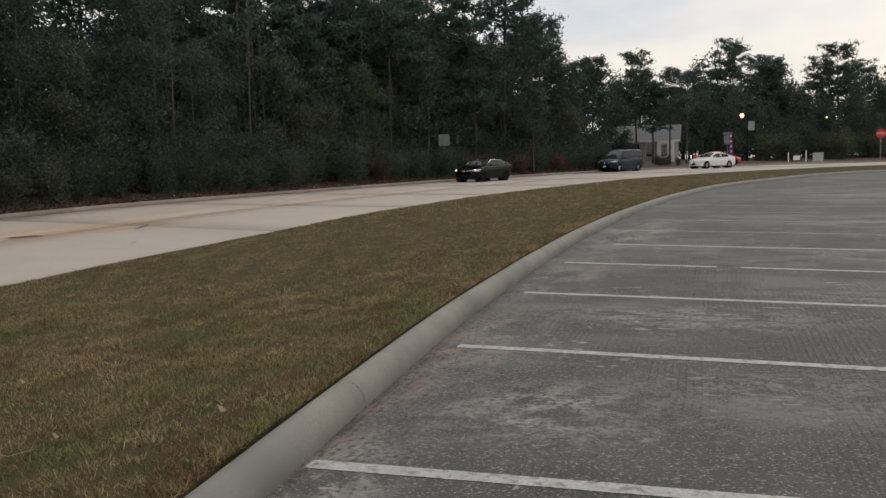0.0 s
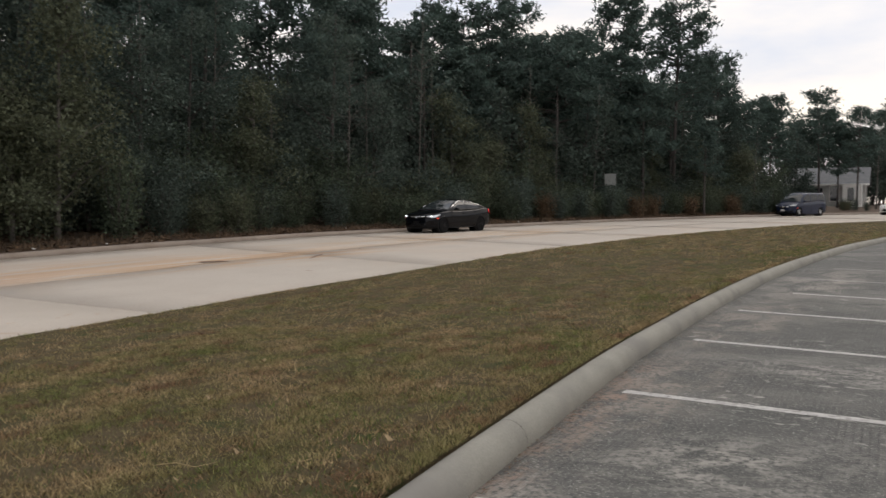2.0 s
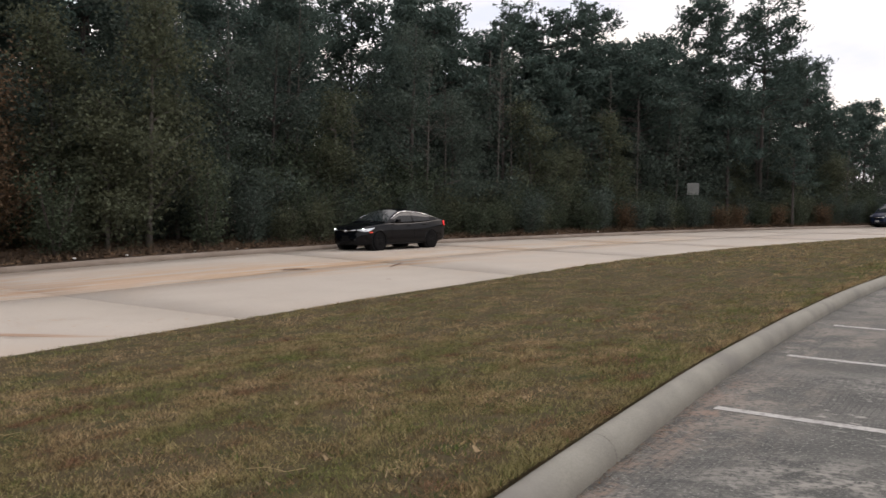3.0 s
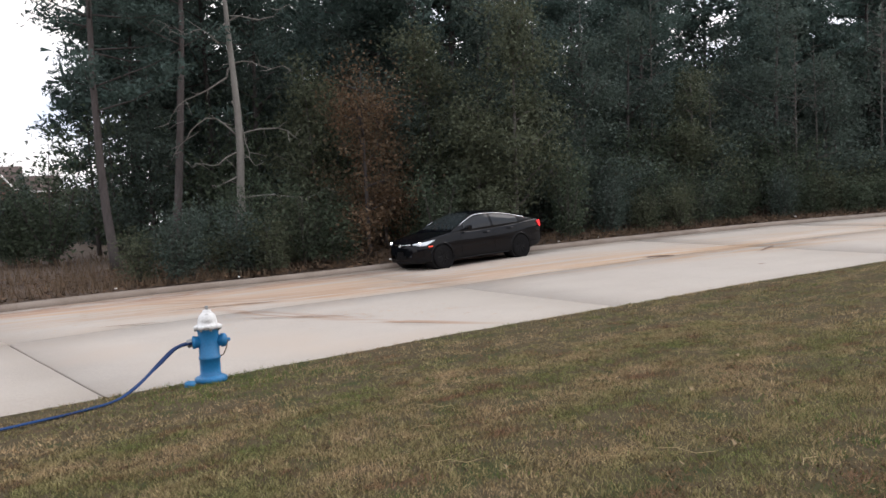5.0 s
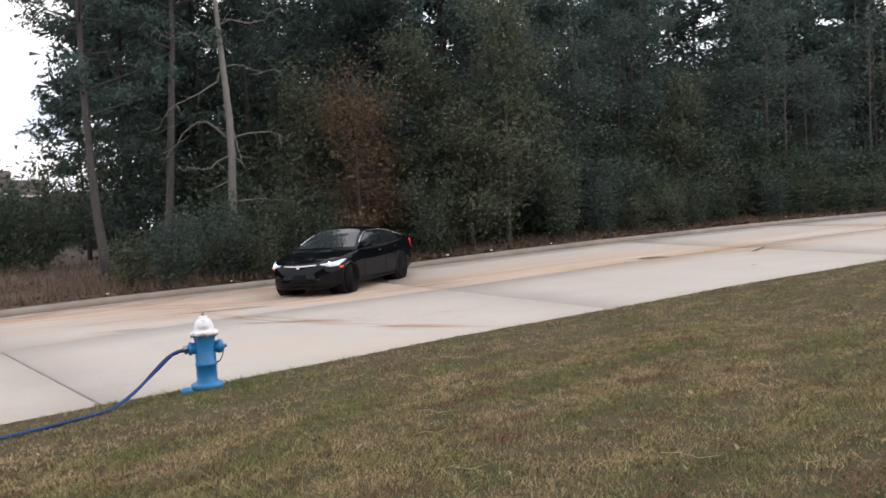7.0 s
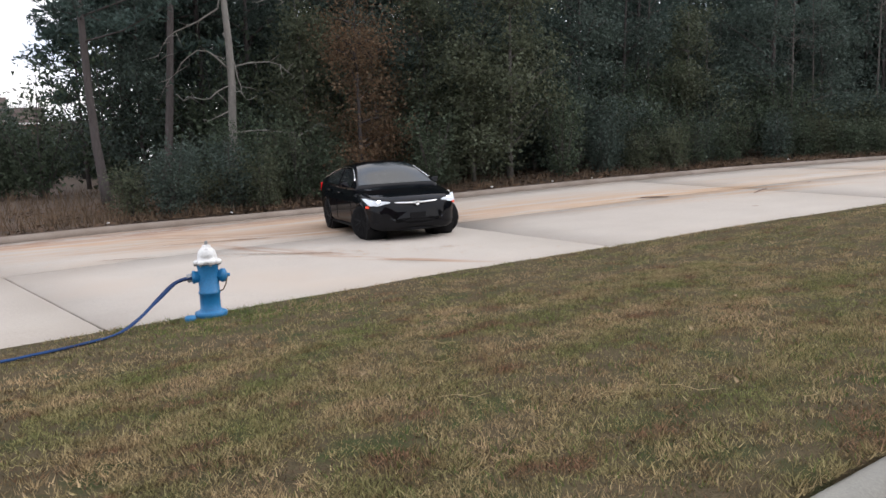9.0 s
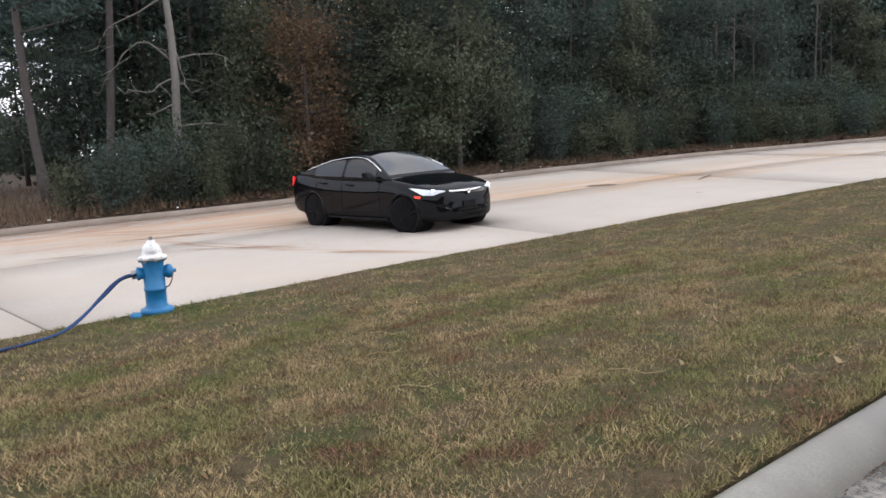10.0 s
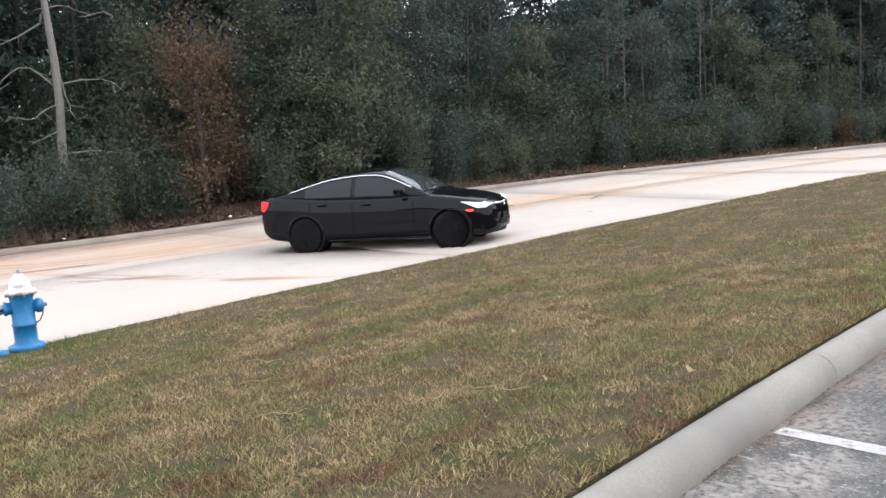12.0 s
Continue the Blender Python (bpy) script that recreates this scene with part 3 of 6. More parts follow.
def flecks(name, spots, n, size, material, label, category, seed, height=road_z, z=0.003):
    """Thin crusts scattered round spots of (x, y, half length, half width, turn)."""
    rng = np.random.default_rng(seed)
    out = []
    for x, y, a, b, turn in spots:
        u, v = rng.normal(0, 0.5 * a, n), rng.normal(0, 0.5 * b, n)
        c, s = math.cos(radians(turn)), math.sin(radians(turn))
        out.append(np.stack([x + c * u - s * v, y + s * u + c * v, np.full(n, turn)], 1))
    p = np.concatenate(out)
    m = len(p)
    zz = np.array([height(v) for v in p[:, 1]]) + z + 0.003 * rng.random(m)
    sz = size * rng.uniform(0.3, 1.3, m) ** 1.5
    k = 7
    v = np.empty((m, k, 3))
    for i in range(k):
        a = 2 * np.pi * i / k
        r = sz * rng.uniform(0.5, 1.0, m)
        du, dv = 2.2 * r * math.cos(a), 0.6 * r * math.sin(a)
        c, s = np.cos(np.radians(p[:, 2])), np.sin(np.radians(p[:, 2]))
        v[:, i] = np.stack([p[:, 0] + c * du - s * dv, p[:, 1] + s * du + c * dv, zz], 1)
    return tagged(raw(name, v.reshape(-1, 3), np.arange(k * m).reshape(-1, k), material), label, category, kind="stuff")


flecks("clay_smears", [(-18.6, 4.0, 7, 1.6, 86), (-16.3, 5.2, 4, 1.0, 76), (-18.4, 10.5, 6, 1.3, 84), (-15.4, 13.7, 5, 1.4, 76), (-13.1, 16.1, 3, 0.8, 72), (-11.1, 18.7, 4, 0.8, 76), (-17.2, 0.5, 6, 1.6, 84), (-17.6, 7.5, 8, 1.8, 84), (-14.4, 15.2, 5, 1.3, 74), (-12.2, 6.8, 3, 0.9, 45)], 260, 0.024, M_DIRT, "dried orange clay smeared over the street", "dirt", 31)
flecks("kerb_dirt", [(-1.33, 4.5, 1.6, 0.07, 86), (-1.23, 6.3, 1.6, 0.09, 85), (-1.02, 8.8, 1.8, 0.1, 83), (-0.73, 11.5, 2.2, 0.11, 81), (-1.4, 2.8, 1.4, 0.06, 88), (-0.28, 15, 2.4, 0.14, 80)], 260, 0.006, M_CRUMB, "leaf crumbs and dirt along the kerb", "dirt", 33, height=lot_z, z=0.006)


# ---------------------------------------------------------------- kerbs
def kerb_run(name, line, width, height, base, material, label, piece=3.05, gap=0.005):
    """A rounded kerb in cast lengths; the line is the foot of its face, and it lies to the line's left."""
    root = thing(name, Matrix(), label, "kerb", kind="structure")
    s = np.r_[0, np.cumsum(np.linalg.norm(np.diff(line, axis=0), axis=1))]
    at = lambda u: np.array([np.interp(u, s, line[:, 0]), np.interp(u, s, line[:, 1])])
    prof = [(0.0, -0.1), (0.0, 0.02)]
    prof += [(0.57 * width * (1 - math.cos(a)), 0.02 + (height - 0.02) * math.sin(a)) for a in np.linspace(0.2, math.pi / 2, 8)]
    prof += [(0.57 * width + 0.43 * width * math.sin(a), height - 0.06 * (1 - math.cos(a))) for a in np.linspace(0.3, math.pi / 2, 5)] + [(width, -0.1)]
    u = 0.0
    while u + 0.5 < s[-1]:
        e = min(u + piece, s[-1])
        us = np.linspace(u + gap / 2, e - gap / 2, 6)
        rows = []
        for w in us:
            p, q = at(w), at(min(w + 0.05, s[-1])) - at(max(w - 0.05, 0))
            q /= np.linalg.norm(q)
            nrm = np.array([-q[1], q[0]])
            rows.append([(*(p + nrm * a), base(p[1]) + b) for a, b in prof])
        k = len(prof)
        v = [c for row in rows for c in row]
        f = [(j * k + i, (j + 1) * k + i, (j + 1) * k + i + 1, j * k + i + 1) for j in range(len(us) - 1) for i in range(k - 1)]
        raw("kerb_length", v, f, material, root, smooth=True)
        u = e
    return root


kerb_fine = smooth_line(KERB_LINE, 0.5)
kerb_run("kerb_lot", kerb_fine[(kerb_fine[:, 1] > -14) & (kerb_fine[:, 0] < 60)], 0.2, 0.145, lot_z, M_KERB, "rounded concrete kerb between the parking lot and the grass", piece=1.32 * 2)
far_fine = smooth_line(FAR_EDGE, 0.6)
kerb_run("kerb_street", far_fine[(far_fine[:, 1] > -40) & (far_fine[:, 0] < 60)], 0.26, 0.15, road_z, M_FARKERB, "weathered concrete kerb along the woods, stained brown")

# ---------------------------------------------------------------- parking lot
kk = keyed(KERB_LINE, 6)
lot_rows = []
for p in kk:
    xs = [p[0] - 0.1, p[0] + 0.6, p[0] + 2, p[0] + 5, p[0] + 10, p[0] + 25, p[0] + 80]
    lot_rows.append([(x, p[1] - 0.0 * i, lot_z(p[1])) for i, x in enumerate(xs)])
parking_lot = tagged(strip("parking_lot", lot_rows, M_LOT), "worn grey concrete parking lot with dark tyre grime", "parking lot", kind="structure")
LINES = [(-1.36, 3.65, -0.06), (-1.12, 6.06, -0.135), (-0.9, 8.5, -0.175), (-0.62, 10.93, -0.225), (0.0, 13.16, -0.245), (0.25, 15.63, -0.28), (0.75, 18.1, -0.29), (1.3, 20.6, -0.3), (1.95, 23.1, -0.3), (2.65, 25.7, -0.3), (3.4, 28.3, -0.3)]
for k, (x, y, sl) in enumerate(LINES):
    d = np.array([1, sl]) / math.hypot(1, sl)
    n_ = np.array([-d[1], d[0]])
    rng = np.random.default_rng(50 + k)
    rows = []
    for j in range(41):
        c = np.array([x, y]) + d * 5.4 * j / 40
        w = 0.048 + 0.005 * rng.random()
        rows.append([(*(c - n_ * w), lot_z(c[1]) + 0.0025), (*(c + n_ * w), lot_z(c[1]) + 0.0025)])
    if k == 3:
        strip("stall_line", rows[:15], M_PAINT)
        tagged(bpy.data.objects["stall_line"] if k == 0 else scene.collection.objects[-1], "worn white painted stall line", "parking line", "stall lines")
        rows = rows[16:]
    tagged(strip("stall_line", rows, M_PAINT if k < 5 else M_FAINT), "worn white painted stall line", "parking line", "stall lines")

# ---------------------------------------------------------------- grass
kerb_k, edge_k = keyed(KERB_LINE, 8), keyed(NEAR_EDGE, 8)


def turf_z(a, b, u):
    """Height of the turf between the kerb's back a (u = 0) and the street's edge b (u = 1)."""
    return (lot_z(a[1]) + 0.15 - 0.06 * min(1.0, 6 * u)) * (1 - u) + (road_z(b[1]) + 0.05) * u + 0.03 * math.sin(math.pi * u)


kerb_back = offset(kerb_k, 0.218)
t_rows = []
rng = np.random.default_rng(4)
for a, b in zip(kerb_back, edge_k):
    b = b + (b - a) / np.linalg.norm(b - a) * 0.05
    row = []
    for i in range(25):
        u = i / 24
        q = a + (b - a) * u
        row.append((q[0], q[1], turf_z(a, b, u) + 0.012 * (rng.random() - 0.5)))
    row.append((*(b + (b - a) / np.linalg.norm(b - a) * 0.06), road_z(b[1]) - 0.03))
    row.insert(0, (*(a - (b - a) / np.linalg.norm(b - a) * 0.02), lot_z(a[1]) - 0.02))
    t_rows.append(row)
turf = tagged(strip("lawn", t_rows, M_TURF, smooth=True), "mown dormant lawn strip, tan with green patches", "lawn", kind="structure")

# dark strip, coloured like the ground sheet, in the cut between kerb and turf
strip_rows = [[(*p, lot_z(p[1]) + 0.035) for p in (a, b)] for a, b in zip(offset(kerb_k, 0.19), offset(kerb_k, 0.3))]
tagged(strip("soil_edge", strip_rows, M_SOIL), "dark strip in the trimmed edge along the kerb", "soil", kind="structure")

ky, kx = kerb_back[:, 1], kerb_back[:, 0]
ey, ex = edge_k[:, 1], edge_k[:, 0]


def lawn_at(x, y):
    xa, xb = np.interp(y, ky, kx), np.interp(y, ey, ex)
    u = (xa - x) / (xa - xb)
    za, zb = 0.008 * (y - 8) + 0.15 - 0.06 * np.clip(6 * u, 0, 1), np.array([road_z(v) for v in np.atleast_1d(y)]) + 0.05
    return u, za * (1 - u) + zb * u + 0.03 * np.sin(np.pi * np.clip(u, 0, 1))


def blades(name, x0, x1, y0, y1, per_m2, h, w, material, label, seed, keep=None, tuft=14, spread=0.028):
    """Grass blades in small tufts over a stretch of the lawn."""
    rng = np.random.default_rng(seed)
    n = int((x1 - x0) * (y1 - y0) * per_m2 / tuft)
    cx, cy = rng.uniform(x0, x1, n), rng.uniform(y0, y1, n)
    size = rng.uniform(0.5, 1.3, n)
    cx, cy, size = np.repeat(cx, tuft), np.repeat(cy, tuft), np.repeat(size, tuft)
    n = len(cx)
    dx, dy = rng.normal(0, spread, n), rng.normal(0, spread, n)
    x, y = cx + dx, cy + dy
    u, z = lawn_at(x, y)
    ok = (u > -0.006) & (u < 1.012)
    if keep is not None:
        ok &= keep(x, y, rng.random(n))
    x, y, z, dx, dy, size = x[ok], y[ok], z[ok], dx[ok], dy[ok], size[ok]
    n = len(x)
    a, hh = rng.uniform(0, 2 * np.pi, n), h * size * rng.uniform(0.4, 1.2, n)
    lean, b = np.arctan2(dy, dx) + rng.normal(0, 0.9, n), h * rng.uniform(0.2, 1.4, n)
    ww = w * rng.uniform(0.6, 1.3, n)
    z = z - 0.008
    v = np.empty((n, 3, 3))
    v[:, 0] = np.stack([x - ww * np.cos(a), y - ww * np.sin(a), z], 1)
    v[:, 1] = np.stack([x + ww * np.cos(a), y + ww * np.sin(a), z], 1)
    v[:, 2] = np.stack([x + b * np.cos(lean), y + b * np.sin(lean), z + hh], 1)
    return tagged(raw(name, v.reshape(-1, 3), np.arange(3 * n).reshape(-1, 3), material), label, "grass", kind="stuff")


waves = [(2 * math.pi / ln * math.cos(a), 2 * math.pi / ln * math.sin(a), p) for ln, a, p in zip(np.geomspace(0.11, 1.6, 14), np.random.default_rng(6).uniform(0, math.pi, 14), np.random.default_rng(7).uniform(0, 6.3, 14))]
clump = lambda x, y: sum(np.sin(a * x + b * y + p) for a, b, p in waves) / 2.6
for x0, x1, y0, y1, per, h, w, seed, tf in ((-6.2, -1.5, 0.6, 8.0, 11000, 0.031, 0.0025, 11, 12), (-9.2, 0.2, -2, 16, 3000, 0.036, 0.0042, 12, 12), (-8.6, 3.0, 16, 34, 800, 0.042, 0.008, 13, 12), (-5, 12, 34, 50, 300, 0.045, 0.014, 14, 12)):
    blades("lawn_grass", x0, x1, y0, y1, per, h, w, M_BLADE, "short dry mown grass blades, tan and olive", seed, keep=lambda x, y, r: r < 0.66 + 0.27 * clump(x, y), tuft=tf, spread=0.03)
blades("lawn_grass", -2.1, 0.3, 0.5, 17, 5200, 0.05, 0.0032, M_BLADE, "grass hanging over the trimmed edge", 46, keep=lambda x, y, r: np.abs(np.interp(y, ky, kx) - x - 0.005) < 0.05, tuft=12, spread=0.02)
blades("lawn_thatch", -6.0, -1.5, 1.0, 8.0, 1500, 0.02, 0.0026, M_BROWNBLADE, "brown dead thatch between the grass blades", 42, tuft=9, spread=0.05)
blades("lawn_thatch", -8.6, 0.0, 0.0, 16.0, 300, 0.024, 0.005, M_BROWNBLADE, "brown dead thatch between the grass blades", 44, tuft=9, spread=0.06)
blades("green_grass", -6.0, -1.5, 1.0, 8.0, 900, 0.028, 0.0022, M_GREENBLADE, "small green blades coming through the dormant lawn", 43, tuft=10, spread=0.03)
blades("green_grass", -3.0, 2.0, 2.5, 24.0, 1500, 0.034, 0.004, M_GREENBLADE, "greener grass along the kerb", 45, tuft=10, spread=0.04,
       keep=lambda x, y, r: r < 0.85 * np.exp(-(((np.interp(y, ky, kx) - x - 0.55) / 0.5) ** 2)) * np.clip(0.25 + 0.06 * (y - 2) + 0.5 * np.sin(1.9 * y + 0.7 * np.sin(3.0 * x)), 0, 1))
patch = lambda x, y: np.sin(1.7 * x + 0.9 * y) + np.sin(0.8 * y - 1.3 * x + 1.0) + 0.8 * np.sin(3.1 * x - 2.3 * y)
blades("straw_grass", -8.8, -1.4, 0, 14, 150, 0.022, 0.003, M_STRAW, "pale straw stalks lying in the lawn", 17, keep=lambda x, y, r: r < 0.35 + 0.3 * patch(x, y), tuft=3, spread=0.05)
blades("straw_grass", -7.2, -1.4, 14, 30, 60, 0.03, 0.010, M_STRAW, "pale straw stalks lying in the lawn", 18, keep=lambda x, y, r: r < 0.35 + 0.3 * patch(x, y), tuft=3, spread=0.05)
blades("green_grass", -9.0, -6.6, 0.8, 5.0, 2200, 0.05, 0.004, M_GREENBLADE, "lush green grass round the hydrant", 15,
       keep=lambda x, y, r: r < 0.9 * np.exp(-(((x + 8.0) / 0.75) ** 2 + ((y - 2.9) / 0.95) ** 2)))
blades("green_grass", -7.5, -1.6, 1.0, 30.0, 240, 0.045, 0.005, M_GREENBLADE, "green tufts in the dormant lawn", 16,
       keep=lambda x, y, r: r < 0.8 * np.clip(np.sin(1.1 * x + 0.5 * y) * np.sin(0.37 * y - 0.9 * x + 1.0) - 0.2, 0, 1))
for k, (x, y) in enumerate([(-2.6, 3.58), (-4.54, 2.43), (-5.15, 2.38), (-2.61, 3.15), (-5.85, 7.25), (-3.6, 4.6), (-2.2, 5.2), (-6.6, 5.4), (-3.3, 2.6), (-4.1, 5.9), (-1.9, 3.9), (-5.6, 3.6), (-3.9, 3.5)]):
    u, z = lawn_at(np.array([x]), np.array([y]))
    rng = np.random.default_rng(k)
    bm = bmesh.new()
    s = 0.012 + 0.011 * rng.random()
    ring = [bm.verts.new((s * math.cos(a) * (1.5 + 0.3 * rng.random()), s * 0.8 * math.sin(a), 0.012 * rng.random() + (0.02 if abs(math.cos(a)) > 0.7 else 0))) for a in np.linspace(0, 2 * math.pi, 9)[:-1]]
    mid = bm.verts.new((0, 0, 0.004))
    for a, b in zip(ring, ring[1:] + ring[:1]):
        bm.faces.new((mid, a, b))
    tagged(part("dead_leaf", bm, M_RUST if k == 4 else M_DRYLEAF, m=pose(x, y, float(z[0]) + 0.018, 5, 8, 70 * k)), "curled pale dead leaf on the lawn" if k != 4 else "dark dead leaf on the lawn", "leaf", "dead leaves")


for k, (x, y, ln, turn) in enumerate([(-2.75, 3.35, 0.32, 15), (-3.0, 3.05, 0.22, 70), (-4.9, 3.3, 0.3, 20), (-3.6, 2.5, 0.28, 40), (-4.4, 2.9, 0.24, 55), (-2.15, 3.5, 0.2, 100)]):
    u, z = lawn_at(np.array([x]), np.array([y]))
    tagged(part("straw", tube_bm([(-ln / 2, 0, 0.0), (-ln / 6, 0.02, 0.012), (ln / 5, -0.015, 0.008), (ln / 2, 0.03, 0.022)], [0.0016, 0.002, 0.002, 0.001], 5), M_STRAW, m=pose(x, y, float(z[0]) + 0.022, 0, 0, turn)), "long pale dry straw lying on the lawn", "straw", "loose straws")


# ---------------------------------------------------------------- fire hydrant and hose
HX, HY, HZ = -8.35, 2.97, -0.285
hyd = thing("fire_hydrant", pose(HX, HY, HZ, 0, 0, 250), "blue fire hydrant with a white bonnet, standing in the grass", "hydrant")
part("barrel", lathe_bm([(0.155, 0), (0.165, 0.01), (0.165, 0.045), (0.15, 0.055), (0.115, 0.06), (0.112, 0.075), (0.104, 0.09), (0.104, 0.235), (0.112, 0.24), (0.112, 0.262), (0.104, 0.268), (0.104, 0.5), (0.112, 0.53), (0.118, 0.55)]), M_HYDBLUE, hyd, "blue cast barrel", True)
part("bonnet", lathe_bm([(0.12, 0.55), (0.142, 0.555), (0.145, 0.58), (0.135, 0.59), (0.1, 0.6), (0.098, 0.64), (0.085, 0.685), (0.06, 0.715), (0.045, 0.722), (0.043, 0.745), (0.02, 0.75)]), M_HYDWHITE, hyd, "white domed bonnet with worn paint", True)
part("operating_nut", lathe_bm([(0.017, 0.748), (0.017, 0.785), (0.012, 0.79)], sides=5), M_STEEL, hyd, "bare steel nut")
for k in range(8):
    a = 2 * math.pi * k / 8 + 0.2
    part("flange_bolt", lathe_bm([(0.012, 0.535), (0.012, 0.553)], sides=6, m=Matrix.Translation((0.13 * math.cos(a), 0.13 * math.sin(a), 0))), M_STEEL, hyd)
noz = lambda r: Matrix.Rotation(radians(r), 4, "Z") @ Matrix.Rotation(radians(90), 4, "Y")
at_z = Matrix.Translation((0, 0, 0.42))
part("hose_nozzle", lathe_bm([(0.06, 0.08), (0.06, 0.13), (0.068, 0.135), (0.068, 0.16), (0.05, 0.165)], m=at_z @ noz(0)), M_HYDBLUE, hyd, "blue hose outlet", True)
cap = part("nozzle_cap", lathe_bm([(0.06, 0.08), (0.06, 0.12), (0.072, 0.125), (0.07, 0.165), (0.045, 0.185), (0.02, 0.19), (0.018, 0.215), (0.01, 0.218)], m=at_z @ noz(180)), M_HYDBLUE, hyd, "blue outlet cap", True)
part("pumper_cap", lathe_bm([(0.075, 0.07), (0.075, 0.115), (0.088, 0.12), (0.086, 0.15), (0.06, 0.17), (0.02, 0.175), (0.02, 0.2)], m=at_z @ noz(-90)), M_HYDBLUE, hyd, "blue pumper cap", True)
part("cap_chain", tube_bm([(-0.19, 0.02, 0.42), (-0.17, 0.05, 0.34), (-0.14, 0.06, 0.28), (-0.108, 0.03, 0.26)], 0.007, 5), M_CHAIN, hyd, "rusty chain")
loose_cap = tagged(part("hydrant_cap", lathe_bm([(0.03, 0), (0.055, 0.005), (0.06, 0.03), (0.05, 0.06), (0.02, 0.065)]), M_HYDBLUE, m=pose(-8.28, 2.72, -0.30), smooth=True), "blue hydrant cap lying in the grass", "cap")
nz = Matrix(hyd.matrix_basis) @ Vector((0.155, 0, 0.42))
hose_pts = smooth_line([tuple(nz), (nz.x - 0.06, nz.y - 0.16, nz.z - 0.04), (-8.42, 2.45, -0.05), (-8.28, 2.2, -0.19), (-8.12, 1.95, -0.265), (-7.95, 1.6, -0.27), (-7.8, 1.2, -0.26), (-7.75, 0.7, -0.265), (-7.9, -0.4, -0.28), (-8.2, -2.2, -0.31)], 0.05)
hose_w = [(0.06 - 0.0033 * i if i < 11 else 0.026 if i < 24 else 0.032) - 0.002 * math.sin(0.7 * i) for i in range(len(hose_pts))]
hose = tagged(part("fire_hose", tube_bm(hose_pts, hose_w, 10, flat=0.35), M_HOSE, smooth=True), "flat blue fabric hose running from the hydrant over the grass", "hose")
part("coupling", tube_bm([tuple(nz - Vector((-0.02, -0.06, 0)) * 0), tuple(Vector(hose_pts[1]))], 0.045, 14), M_STEEL, hose, "steel hose coupling", True)


# ---------------------------------------------------------------- trees
def leaf_cloud(centres, radius, per, size, rng, long=1.0, squash=0.8, wide=0.5):
    """Corners and faces of leaves scattered round the centres."""
    c = np.repeat(np.asarray(centres), per, 0)
    n = len(c)
    p = c + rng.normal(0, 1, (n, 3)) * np.array([1, 1, squash]) * np.repeat(np.atleast_1d(radius) * np.ones(len(centres)), per)[:, None]
    a = rng.normal(0, 1, (n, 3)) + (0, 0, 0.0)
    a /= np.linalg.norm(a, axis=1)[:, None]
    b = np.cross(a, rng.normal(0, 1, (n, 3)))
    b /= np.linalg.norm(b, axis=1)[:, None]
    s = size * rng.uniform(0.6, 1.4, n)[:, None]
    v = np.empty((n, 3, 3))
    v[:, 0], v[:, 1], v[:, 2] = p + a * s * long, p - a * s * long * 0.7 + b * s * wide, p - a * s * long * 0.7 - b * s * wide
    return v.reshape(-1, 3), np.arange(3 * n).reshape(-1, 3)


